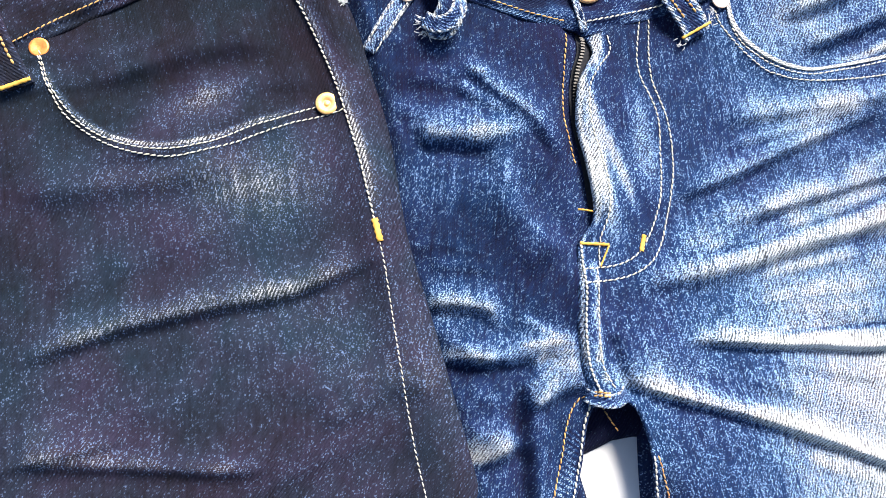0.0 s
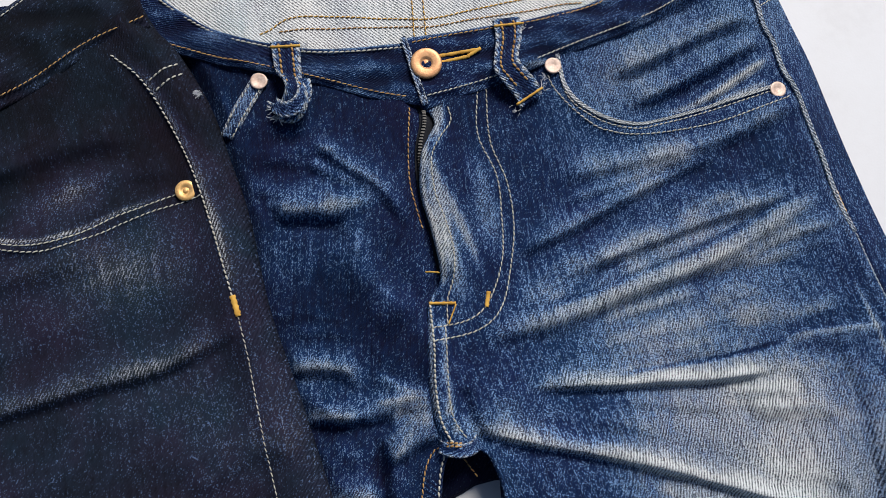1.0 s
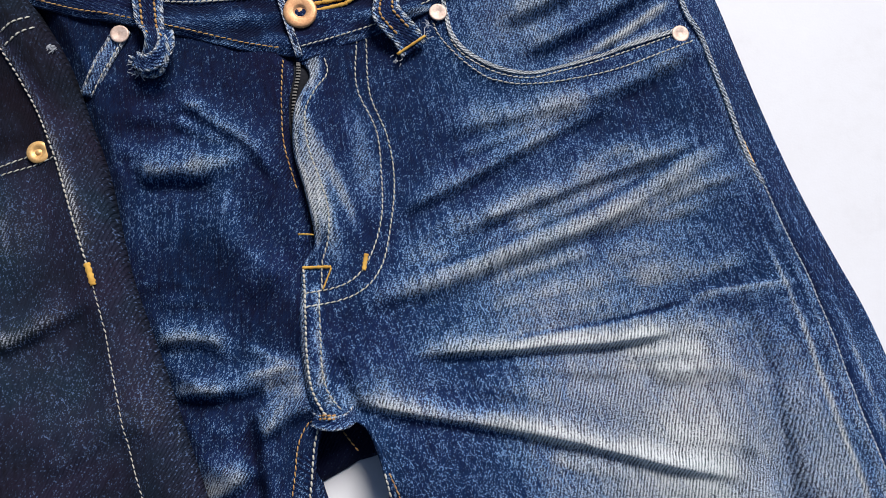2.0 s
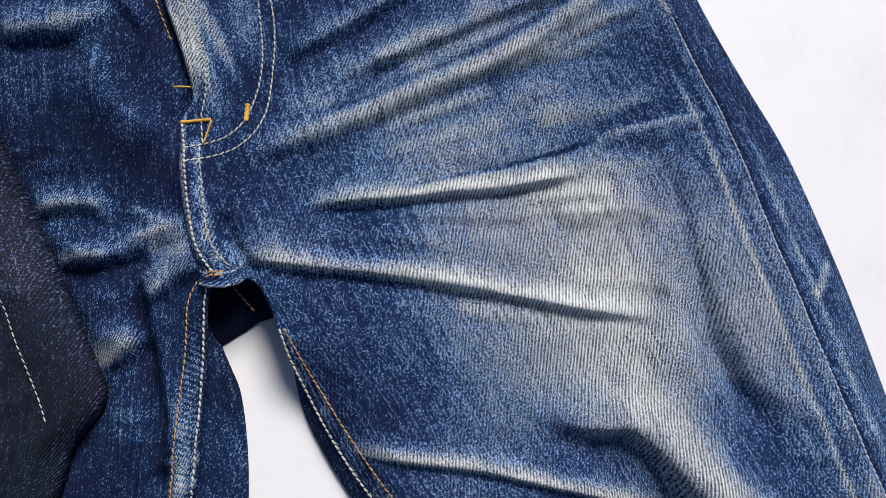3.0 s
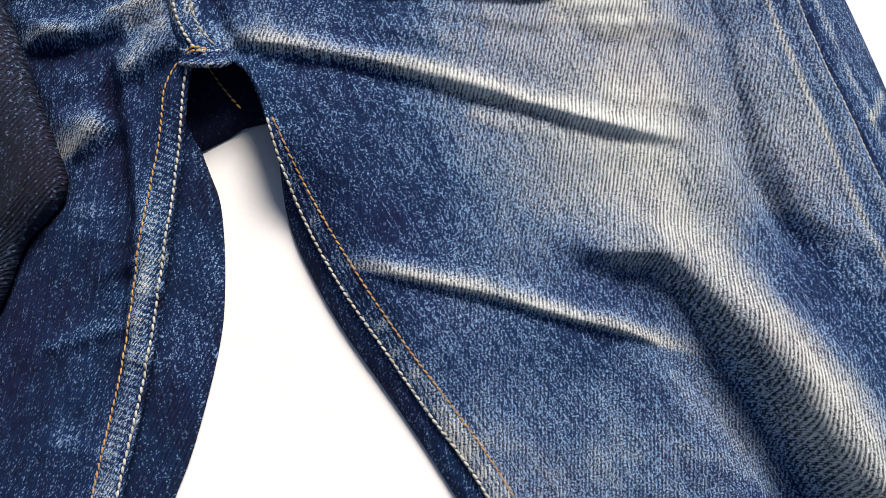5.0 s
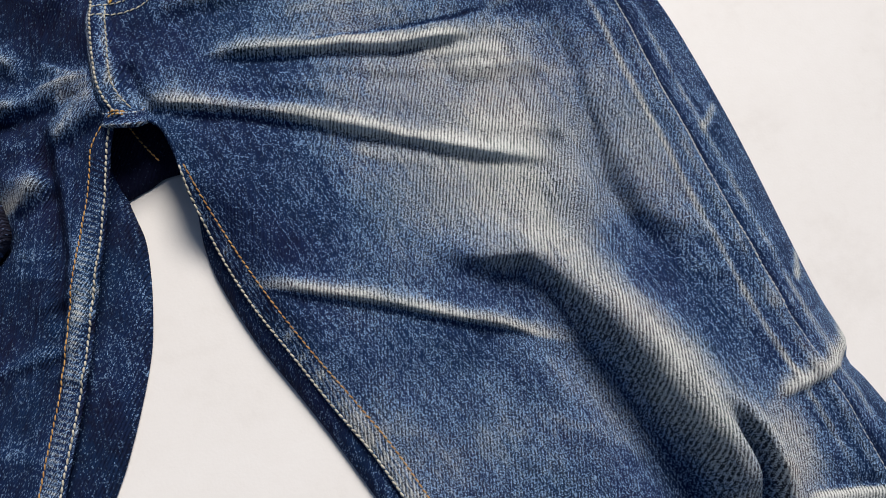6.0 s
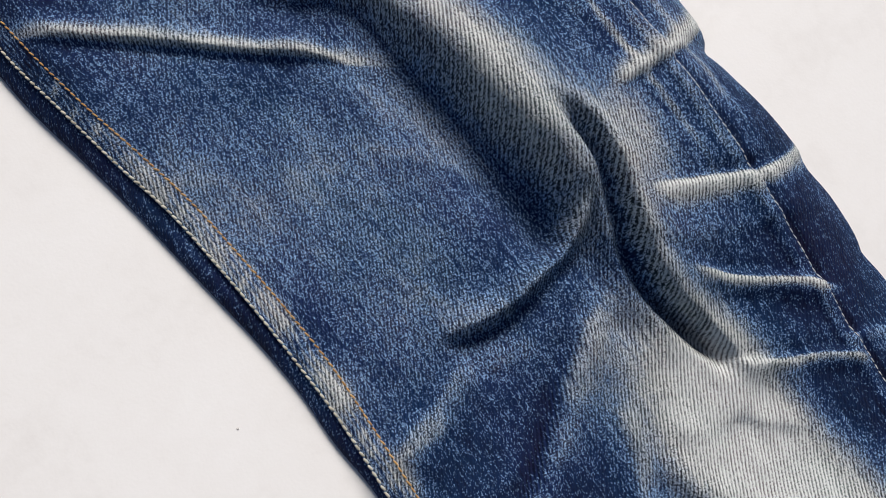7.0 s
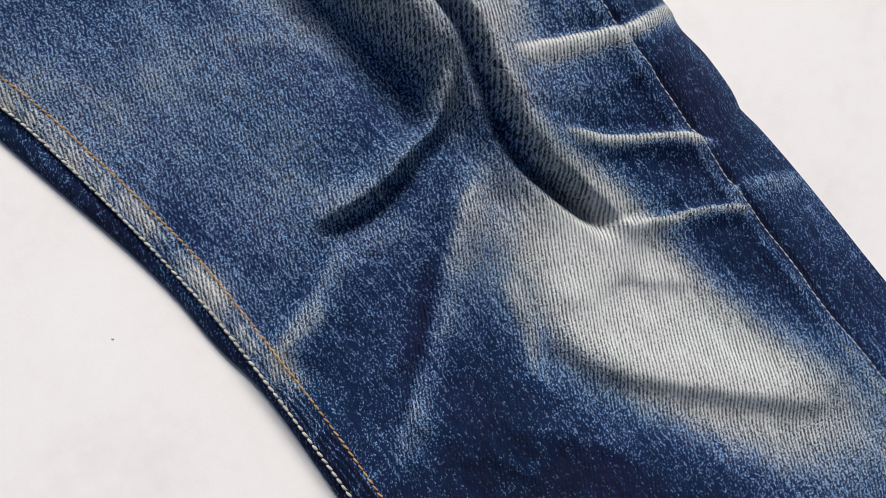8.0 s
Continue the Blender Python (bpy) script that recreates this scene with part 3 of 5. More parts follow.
# ---- surfaces ----
def right_surface(x, y):
    """Height and fade of the leg that lies free."""
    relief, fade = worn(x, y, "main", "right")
    fade = np.where(fade > 0.4, 0.4 + 0.7 * (fade - 0.4), fade) * (1 - 0.12 * smooth((y - 0.02) / 0.04) * smooth((x - 0.135) / 0.02))
    z = base(x, y) + relief + 0.0006 * ripples(x, y, 0.05, 2) + 0.0003 * ripples(x, y, 0.014, 3)
    seam = (x - IN_PALE_X(y)) / np.maximum(IN_ORANGE_X(y) - IN_PALE_X(y), 0.003)
    inner = smooth(seam / 0.15) * smooth((1 - seam) / 0.15) * (y < -0.05)
    fade = fade + inner * (0.02 - 0.20 * smooth((-0.325 - y) / 0.03) + 0.22 * np.sin(2 * np.pi * (x * 0.98 + y * 0.2) / 0.0024 + 1.5 * ripples(x, y, 0.03, 71)))
    low = smooth((-0.045 - y) / 0.04)
    cap = 0.012 + 0.7 * np.maximum(x - IN_PALE_X(y), 0)
    z = z * (1 - low) + low * 0.5 * (z + cap - np.sqrt((z - cap) ** 2 + 0.005**2))
    e = np.clip((OUT_EDGE(y) - x) / 0.040, 0, 1)
    z = 0.009 + (np.maximum(z, 0.010) - 0.009) * (1 - (1 - e) ** 2.0)
    return z, fade + 0.12 + 0.045 * ripples(x, y, 0.11, 8) + 0.06 * smooth((0.02 - y) / 0.1) + 0.08 * smooth((-0.15 - y) / 0.06) + 0.06 * smooth(1 - (OUT_EDGE(y) - x) / 0.05)


def left_surface(x, y):
    """Height and fade of the leg that runs under the darker pair."""
    relief, fade = worn(x, y, "main", "left")
    z = base(x, y) + relief + 0.0006 * ripples(x, y, 0.05, 12) + 0.0003 * ripples(x, y, 0.014, 13)
    z = z - 0.005 * smooth((x - LEG_LEFT_LINE(y) + 0.012) / 0.012) * smooth((y - 0.045) / 0.02)
    seam = (x - L_ORANGE_X(y)) / np.maximum(L_PALE_X(y) - L_ORANGE_X(y), 0.003)
    inner = smooth(seam / 0.15) * smooth((1 - seam) / 0.15) * (y < -0.03)
    fade = fade + inner * 0.22 * np.sin(2 * np.pi * (0.55 * x + 0.83 * y) / 0.0026 + 1.5 * ripples(x, y, 0.03, 72))
    gone = x - D_EDGE(y)
    z = np.where(y > -0.2, np.minimum(z, 0.0075 + np.maximum(gone + 0.004, 0) * 0.9), z)
    return np.maximum(z, 0.0045), fade + 0.13 - 0.035 * smooth((y - 0.02) / 0.05) + 0.06 * ripples(x, y, 0.09, 18)


def dark_surface(x, y):
    relief, fade = worn(x, y, "dark")
    z = 0.027 + relief + 0.0022 * ripples(x, y, 0.13, 22) + 0.0006 * ripples(x, y, 0.035, 23)
    e = np.clip((D_EDGE(y) - x) / 0.016, 0, 1)
    z = z + 0.004 * np.exp(-(((D_EDGE(y) - x - 0.014) / 0.010) ** 2))
    # the rolled edge is paler, most towards its lower end
    fade = fade + (0.03 + 0.12 * smooth((0.0 - y) / 0.04)) * np.exp(-(((D_EDGE(y) - x) / 0.006) ** 2))
    return 0.021 + (z - 0.021) * np.sqrt(np.clip(1 - (1 - e) ** 2.2, 0, 1)), fade + 0.09 + 0.06 * ripples(x, y, 0.12, 28) - 0.04 + 0.09 * smooth((D_POCKET_Y(x) - y) / 0.012)


def panel(name, left, right, top, bottom, nu, nv, surface, mat, parent, label, lip_left=0.0, lip_right=0.0, width=0.27, tuck=0.0012):
    """A cloth panel between two lines that run down, from the line top(x) to y = bottom, with turned-under edges."""
    u, v = np.linspace(0, 1, nu)[None], np.linspace(0, 1, nv)[:, None]
    y0 = bottom + (1 - v) * (0.19 - bottom)
    xg = left(y0) * (1 - u) + right(y0) * u
    y = bottom + (1 - v) * (top(xg) - bottom)
    x = left(y) * (1 - u) + right(y) * u
    z, fade = surface(x, y)
    # the grain runs down the leg in slow curves
    shifts = np.linspace(-0.07, 0.07, 15)
    edge_left, edge_right = (sum(line(y + d) for d in shifts) / len(shifts) for line in (left, right))
    U, V = (x - edge_left) / (edge_right - edge_left) * width, y + 0 * u
    cols = [(x, y, z, fade, U, V)]
    if lip_left:
        cols.insert(0, (x[:, :1] + 0.0012, y[:, :1], z[:, :1] - lip_left, fade[:, :1], U[:, :1] - 0.003, V[:, :1]))
        cols.insert(1, (x[:, :1] - 0.0008, y[:, :1], z[:, :1] - 0.4 * lip_left, fade[:, :1], U[:, :1] - 0.001, V[:, :1]))
    if lip_right:
        cols.append((x[:, -1:] + 0.0008, y[:, -1:], z[:, -1:] - 0.4 * lip_right, fade[:, -1:], U[:, -1:] + 0.001, V[:, -1:]))
        cols.append((x[:, -1:] - tuck, y[:, -1:], z[:, -1:] - lip_right, fade[:, -1:], U[:, -1:] + 0.003, V[:, -1:]))
    x, y, z, fade, U, V = (np.concatenate([c[i] for c in cols], 1) for i in range(6))
    rows, n = x.shape
    return part(name, np.stack([x, y, z], -1).reshape(-1, 3), grid_faces(rows, n), mat, parent, label, fade.ravel(), np.stack([U, V], -1).reshape(-1, 2))


def stitches(name, line, z_of, mat, parent, label="", pitch=0.0030, size=0.00037, lift=0.0003, twist=10.0):
    """A row of single thread stitches along a line, all in one mesh."""
    q = spline(line, 400)
    s = np.r_[0, np.cumsum(np.linalg.norm(np.diff(q, axis=0), axis=1))]
    count = max(2, int(s[-1] / pitch))
    rng = np.random.RandomState(len(name) + count)
    mid = (np.arange(count) + 0.5) * s[-1] / count
    cx, cy = np.interp(mid, s, q[:, 0]), np.interp(mid, s, q[:, 1])
    ax = np.interp(mid + 0.001, s, q[:, 0]) - np.interp(mid - 0.001, s, q[:, 0])
    ay = np.interp(mid + 0.001, s, q[:, 1]) - np.interp(mid - 0.001, s, q[:, 1])
    ang = np.arctan2(ay, ax) + np.radians(twist) + rng.normal(0, 0.06, count)
    half = pitch * 0.46 * rng.uniform(0.9, 1.06, count)
    ca, sa = np.cos(ang), np.sin(ang)
    z0 = z_of(cx - ca * half, cy - sa * half)
    z1 = z_of(cx + ca * half, cy + sa * half)
    zm = np.maximum(z_of(cx, cy), (z0 + z1) / 2)
    verts, faces, sides = [], [], 6
    for i in range(count):
        start = len(verts)
        for t, r, up in ((-1.0, 0.45, -0.4), (-0.6, 0.95, 0.6), (0.0, 1.05, 1.0), (0.6, 0.95, 0.6), (1.0, 0.45, -0.4)):
            z = (zm[i] if t == 0 else zm[i] + abs(t) * ((z0[i] if t < 0 else z1[i]) - zm[i])) + lift + up * size * 0.5
            for k in range(sides):
                b = 6.2832 * k / sides
                o = r * size * math.cos(b)
                verts.append((cx[i] + ca[i] * t * half[i] - sa[i] * o, cy[i] + sa[i] * t * half[i] + ca[i] * o, z + r * size * 0.8 * math.sin(b)))
        for ring in range(4):
            for k in range(sides):
                a, b = start + ring * sides + k, start + ring * sides + (k + 1) % sides
                faces.append((a, b, b + sides, a + sides))
        faces.append(tuple(start + k for k in reversed(range(sides))))
        faces.append(tuple(start + 4 * sides + k for k in range(sides)))
    return tagged(part(name, verts, faces, mat, parent, label), kind="stuff")


def lathe(name, profile, centre, mat, parent, label="", sides=28, tilt=(0.0, 0.0)):
    """A turned piece: profile of (radius, height) pairs."""
    verts, faces = [], []
    m = pose(*centre, tilt[0], tilt[1], 0)
    for r, h in profile:
        for k in range(sides):
            a = 6.2832 * k / sides
            verts.append(m @ Vector((r * math.cos(a), r * math.sin(a), h)))
    n = len(profile)
    for i in range(n - 1):
        for k in range(sides):
            a, b = i * sides + k, i * sides + (k + 1) % sides
            faces.append((a, b, b + sides, a + sides))
    faces.append(tuple((n - 1) * sides + k for k in range(sides)))
    faces.append(tuple(reversed(range(sides))))
    return part(name, verts, faces, mat, parent, label)


def ribbon(name, path, across, width, thick, mat, parent, label="", fade=0.2, n=40, edge_fade=0.5):
    """A strip of folded cloth along a line in space; across: the direction of its width at both ends."""
    q = spline(path, n)
    t = np.linspace(0, 1, n)[:, None]
    w = np.array(across[0], float) * (1 - t) + np.array(across[1], float) * t
    w /= np.linalg.norm(w, axis=1)[:, None]
    d = np.gradient(q, axis=0)
    d /= np.linalg.norm(d, axis=1)[:, None]
    up = np.cross(w, d)
    up *= np.sign(up[:, 2:3].sum()) / np.linalg.norm(up, axis=1)[:, None]
    ring = [(-1, -0.2), (-1.0, 0.6), (-0.9, 1.0), (-0.6, 0.85), (0, 0.7), (0.6, 0.85), (0.9, 1.0), (1.0, 0.6), (1, -0.2), (0.9, -0.6), (-0.9, -0.6)]
    wear = [0.5, 0.9, 1, 0.3, 0, 0.3, 1, 0.9, 0.5, 0, 0]
    s = np.r_[0, np.cumsum(np.linalg.norm(np.diff(q, axis=0), axis=1))]
    verts, shade, uv = [], [], []
    for i in range(n):
        for (a, b), k in zip(ring, wear):
            verts.append(q[i] + w[i] * a * width / 2 + up[i] * b * thick)
            shade.append(fade + edge_fade * k * (0.8 + 0.4 * math.sin(i * 1.7)))
            uv.append((a * width / 2, s[i]))
    m = len(ring)
    faces = [(i * m + k, i * m + (k + 1) % m, (i + 1) * m + (k + 1) % m, (i + 1) * m + k) for i in range(n - 1) for k in range(m)]
    faces += [tuple(reversed(range(m))), tuple((n - 1) * m + k for k in range(m))]
    return part(name, verts, faces, mat, parent, label, shade, uv)


# ---- the table ----
def slab(name, x0, x1, y0, y1, z0, z1, mat):
    bm = bmesh.new()
    bmesh.ops.create_cube(bm, size=1.0, matrix=Matrix.Translation(((x0 + x1) / 2, (y0 + y1) / 2, (z0 + z1) / 2)) @ Matrix.Diagonal((x1 - x0, y1 - y0, z1 - z0, 1)))
    bmesh.ops.bevel(bm, geom=bm.edges[:], offset=0.004, segments=3, affect="EDGES")
    me = bpy.data.meshes.new(name)
    bm.to_mesh(me)
    bm.free()
    me.materials.append(mat)
    return new(name, me)


tagged(slab("tabletop", -1.1, 1.3, -1.3, 1.1, -0.03, 0.0, TABLE), "smooth white painted tabletop with faint grey smudges", "table", kind="structure")

# ---- the blue pair ----
jeans = tagged(new("jeans"), "worn blue denim jeans with whiskered fades lying on a table", "jeans")
# wear of the fly, the seams and the pocket mouth
patch(0.1195, 0.095, 0.026, 0.0054, -84, 0.75, "right")
patch(0.118, 0.135, 0.022, 0.003, -75, 0.4, "right")
patch(0.1315, 0.096, 0.020, 0.0028, -76, 0.45, "right")
crease("right", 0.0004, 0.0014, 0.45, 0.0012, 0.0, *[(x + 0.0010, y) for x, y in FLY_EDGE[2:10]])
patch(0.127, 0.160, 0.012, 0.0035, 80, 0.7, "right")
patch(0.146, 0.105, 0.026, 0.006, -86, 0.24, "right")
crease("right", 0.004, 0.007, 0.0, 0.003, 0.0, *[(x + 0.004, y) for x, y in FLY_EDGE[1:10]])
crease("right", 0.0016, 0.0045, 0.05, 0.0050, 0.0, *[(x + 0.0045, y) for x, y in FLY_EDGE[9:15]])
crease("right", 0.0012, 0.0042, 0.12, 0.0045, 0.0, *[((a + c) / 2, (b + d) / 2) for (a, b), (c, d) in zip(IN_PALE[2:], IN_ORANGE[1:])])
crease("right", 0.0010, 0.0030, 0.18, 0.0026, 0.4, *[(x - 0.004, y) for x, y in OUT_SEAM])
crease("right", 0.0014, 0.0022, 0.30, 0.0018, 0.5, *[(x - 0.0005, y) for x, y in OUT_SEAM[:10]])
# narrow groove along the side seam, coloured darker
crease("right", -0.0013, 0.0014, -0.20, 0.0012, 0.0, *[(x + 0.0012, y) for x, y in OUT_SEAM])
crease("right", 0.0004, 0.0030, 0.40, 0.0015, 0.0, *[(x - 0.013, y) for x, y in OUT_SEAM[10:18]])
crease("right", 0.0004, 0.0030, 0.26, 0.0018, 0.0, *[(x + 0.009, y) for x, y in OUT_SEAM[11:18]])
# roping along the felled seams
rope = np.random.RandomState(11)
for seam, store, turn in ((IN_PALE[2:], "right", 35), (L_PALE[1:], "left", 60), ([(x + 0.004, y) for x, y in FLY_EDGE[9:15]], "right", 70)):
    for x, y in spline(seam, 46 if store == "right" else 30):
        patch(x + 0.0035 + rope.normal(0, 0.001), y + rope.normal(0, 0.003), rope.uniform(0.002, 0.005), rope.uniform(0.001, 0.0022), turn, rope.choice([-0.15, 0.2, 0.35]) * (0.4 if turn == 70 else 1.0), store)
for store in ("right", "left"):
    crease(store, 0.0065, 0.0075, 0.0, 0.003, 0.0, (0.1065, 0.050), (0.1060, 0.030), (0.1050, 0.012), (0.1055, -0.004), (0.1085, -0.012), (0.1130, -0.020), (0.1170, -0.030))
crease("right", -0.0040, 0.0035, 0.0, 0.003, 0.0, (0.1180, 0.014), (0.1180, 0.004), (0.1195, -0.004), (0.1230, -0.012), (0.1260, -0.020))
# fine wrinkles fanning out from the crotch over the thigh and the hip
fan = np.random.RandomState(21)
for _ in range(46):
    a, r0, long = fan.uniform(-0.75, 0.75), fan.uniform(0.05, 0.19), fan.uniform(0.03, 0.08)
    p0, p1 = (0.112 + r0 * math.cos(a), 0.02 + r0 * math.sin(a) * 0.8), (0.112 + (r0 + long) * math.cos(a * 0.9), 0.02 + (r0 + long) * math.sin(a * 0.9) * 0.8)
    pm = ((p0[0] + p1[0]) / 2 + fan.normal(0, 0.002), (p0[1] + p1[1]) / 2 + fan.normal(0, 0.003))
    crease("right", fan.uniform(0.0005, 0.0016), fan.uniform(0.003, 0.006), fan.uniform(0.02, 0.20), fan.uniform(0.002, 0.005), fan.uniform(0.4, 1.0), p0, pm, p1)
for _ in range(30):
    x, y, long = fan.uniform(0.03, 0.08), fan.uniform(-0.20, 0.17), fan.uniform(0.02, 0.05)
    tilt = fan.normal(-0.1, 0.35)
    crease("left", fan.uniform(0.0006, 0.002), fan.uniform(0.003, 0.006), fan.uniform(0.02, 0.22), fan.uniform(0.002, 0.005), fan.uniform(0.4, 1.0), (x - long / 2, y - tilt * long / 2), (x, y + fan.normal(0, 0.002)), (x + long / 2, y + tilt * long / 2))
for _ in range(34):
    x, y, long = fan.uniform(0.19, 0.40), fan.uniform(-0.48, -0.12), fan.uniform(0.02, 0.06)
    tilt = fan.normal(-0.3, 0.6)
    crease("right", fan.uniform(0.0004, 0.0013), fan.uniform(0.004, 0.007), fan.uniform(0.0, 0.14), fan.uniform(0.003, 0.006), fan.uniform(0.4, 1.0), (x - long / 2, y - tilt * long / 2), (x, y + fan.normal(0, 0.003)), (x + long / 2, y + tilt * long / 2))
for _ in range(26):
    x, y, long = fan.uniform(-0.17, 0.01), fan.uniform(-0.08, 0.20), fan.uniform(0.04, 0.10)
    tilt = fan.normal(0.25, 0.12)
    crease("dark", fan.uniform(0.0005, 0.0018), fan.uniform(0.004, 0.008), fan.uniform(0.0, 0.10), fan.uniform(0.004, 0.008), fan.uniform(0.4, 1.0), (x - long / 2, y - tilt * long / 2), (x, y + fan.normal(0, 0.003)), (x + long / 2, y + tilt * long / 2))
crease("left", 0.0012, 0.0042, 0.25, 0.0045, 0.0, *[((a + c) / 2, (b + d) / 2) for (a, b), (c, d) in zip(L_PALE[1:], L_ORANGE[2:])])
crease("right", 0.0006, 0.0016, 0.50, 0.0013, 0.0, *[(x + 0.0010, y) for x, y in FLY_EDGE[8:15]])
crease("right", 0.0004, 0.0014, 0.22, 0.0010, 0.0, *[(x + 0.0085, y) for x, y in FLY_EDGE[10:15]])
POCKET_EDGE = [(0.200, 0.189), (0.202, 0.164), (0.217, 0.149), (0.236, 0.141), (0.256, 0.142), (0.283, 0.146), (0.322, 0.1535)]
POCKET_SEAM = [(0.193, 0.178), (0.196, 0.168), (0.205, 0.154), (0.219, 0.142), (0.241, 0.136), (0.281, 0.137), (0.320, 0.145), (0.331, 0.148)]
crease("right", 0.0022, 0.0050, 0.02, 0.004, 0.0, *[((a[0] + b[0]) / 2, (a[1] + b[1]) / 2) for a, b in zip(spline(POCKET_EDGE, 8), spline(POCKET_SEAM, 8))])

crease("right", 0.0012, 0.0016, 0.12, 0.0012, 0.0, *[(x + 0.0006, y + 0.0014) for x, y in POCKET_EDGE])
patch(0.265, 0.185, 0.07, 0.030, 18, 0.36, "right")
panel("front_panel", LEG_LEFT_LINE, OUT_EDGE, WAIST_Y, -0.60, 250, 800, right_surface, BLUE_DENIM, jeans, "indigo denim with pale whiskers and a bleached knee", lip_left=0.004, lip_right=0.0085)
panel("front_panel", lambda y: -0.13 - 0.25 * np.maximum(-y - 0.05, 0), lambda y: np.where(y > -0.006, LEG_LEFT_LINE(y) + 0.001 + 0.012 * smooth((y - 0.045) / 0.025), np.minimum(LEG_LEFT_LINE(y), L_PALE_X(y)) + 0.001), WAIST_Y, -0.30, 150, 380, left_surface, BLUE_DENIM, jeans, "darker indigo denim with soft creases", lip_right=0.003)


def back_strip(name, hidden, edge, y0, y1, high, parent, store):
    """The back of a leg, showing past the inseam and turning down to the table."""
    y, t = np.linspace(y0, y1, 160)[:, None], np.linspace(0, 1, 26)[None]
    x = hidden(y) * (1 - t) + edge(y) * t
    z = 0.001 + high * np.sqrt(np.clip(1 - t**2.4, 0, 1)) + 0.0004 * ripples(x, y, 0.02, 31) * (1 - t)
    over = (right_surface if store == "right" else left_surface)(x, y + 0 * t)[0]
    z = np.maximum(np.minimum(z, over - 0.0025), 0.0012)
    fade = 0.15 + 0.05 * ripples(x, y, 0.05, 32) + 0 * x
    return part(name, np.stack([x, y + 0 * t, z], -1).reshape(-1, 3), grid_faces(160, 26), BLUE_DENIM, parent, "dark unfaded denim of the leg's back", fade.ravel(), np.stack([x, y + 0 * t], -1).reshape(-1, 2))


back_strip("back_panel", lambda y: x_at(IN_ORANGE)(y) + 0.006, IN_BACK, -0.018, -0.60, 0.010, jeans, "right")
back_strip("back_panel", lambda y: x_at(L_ORANGE)(y) - 0.006, L_BACK, -0.012, -0.34, 0.012, jeans, "left")


def crotch_back():
    x, t = np.linspace(0.072, 0.150, 60)[None], np.linspace(0, 1, 40)[:, None]
    low = np.interp(x, [0.07, 0.100, 0.112, 0.119, 0.130, 0.15], [-0.049, -0.046, -0.042, -0.039, -0.038, -0.04])
    y = 0.02 * (1 - t) + low * t
    z = 0.012 * np.sqrt(np.clip(1 - t**3, 0, 1)) + 0.001 + 0.0004 * ripples(x, y, 0.02, 41)
    # fade below zero puts the shade under the crotch into the colour
    part("seat_panel", np.stack([x + 0 * t, y, z], -1).reshape(-1, 3), grid_faces(40, 60), BLUE_DENIM, jeans, "denim seat below the crotch, coloured dark for its shade", (0.0 * z - 0.25).ravel(), np.stack([x + 0 * t, y], -1).reshape(-1, 2))


crotch_back()


# waistband: two front lengths, the back seen from inside
def band(name, low, high, surface, mat, parent, label, rise=0.002, n=120, m=30, fade=0.14):
    """A doubled length of waistband between its seam and its top edge."""
    a, b = spline(low, n)[:, None], spline(high, n)[:, None]
    t = np.linspace(-0.06, 1, m)[None, :, None]
    p = a * (1 - t) + b * t
    x, y = p[..., 0], p[..., 1]
    t = t[..., 0] + 0 * x
    z = surface(x, y) + rise * np.sqrt(np.clip(1 - np.abs(2 * t - 1) ** 6, 0, 1)) + 0.0005 * ripples(x, y, 0.03, 51) + 0.0008 * ripples(x * 0.22, y + 0.25 * x, 0.012, 53)
    shade = fade + 0.35 * np.exp(-(((t - 1) / 0.05) ** 2)) + 0.2 * np.exp(-((t / 0.05) ** 2)) + 0.05 * ripples(x, y, 0.03, 52) + 0.11 * ripples(x * 0.22, y + 0.25 * x, 0.012, 53)
    back = np.stack([x, y, z - 0.004], -1)
    lip = np.concatenate([np.stack([x, y, z], -1), back[:, ::-1]], 1)
    uv = np.concatenate([np.stack([t * 0.04, np.linspace(0, 0.25, n)[:, None] + 0 * x], -1)] * 2, 1)
    c = 2 * m
    faces = [tuple(f) for f in grid_faces(n, c)] + [(i * c, i * c + c - 1, (i + 1) * c + c - 1, (i + 1) * c) for i in range(n - 1)]
    faces += [tuple(range(c)), tuple((n - 1) * c + k for k in reversed(range(c)))]
    return part(name, lip.reshape(-1, 3), faces, mat, parent, label, np.concatenate([shade, shade[:, ::-1]], 1).ravel(), uv.reshape(-1, 2))


def waist_height(x, y):
    return 0.0245 + 0 * x


def waist_left(x, y):
    return 0.0235 - 0.010 * smooth((0.03 - x) / 0.08)


band("waistband", [(-0.055, 0.240), (-0.014, 0.221), (0.012, 0.208), (0.030, 0.202), (0.063, 0.190), (0.093, 0.178), (0.124, 0.170)], [(-0.040, 0.277), (-0.023, 0.260), (-0.006, 0.242), (0.014, 0.226), (0.035, 0.217), (0.059, 0.210), (0.084, 0.207), (0.124, 0.206)], waist_left, BLUE_DENIM, jeans, "dark indigo waistband with a frayed edge")
band("waistband", [(0.121, 0.168), (0.143, 0.173), (0.163, 0.177), (0.190, 0.185), (0.211, 0.191), (0.261, 0.205), (0.304, 0.225), (0.348, 0.243)], [(0.115, 0.209), (0.142, 0.2095), (0.168, 0.211), (0.195, 0.213), (0.226, 0.218), (0.245, 0.227), (0.271, 0.236), (0.345, 0.283)], waist_height, BLUE_DENIM, jeans, "dark indigo waistband closed by a copper button", rise=0.003)


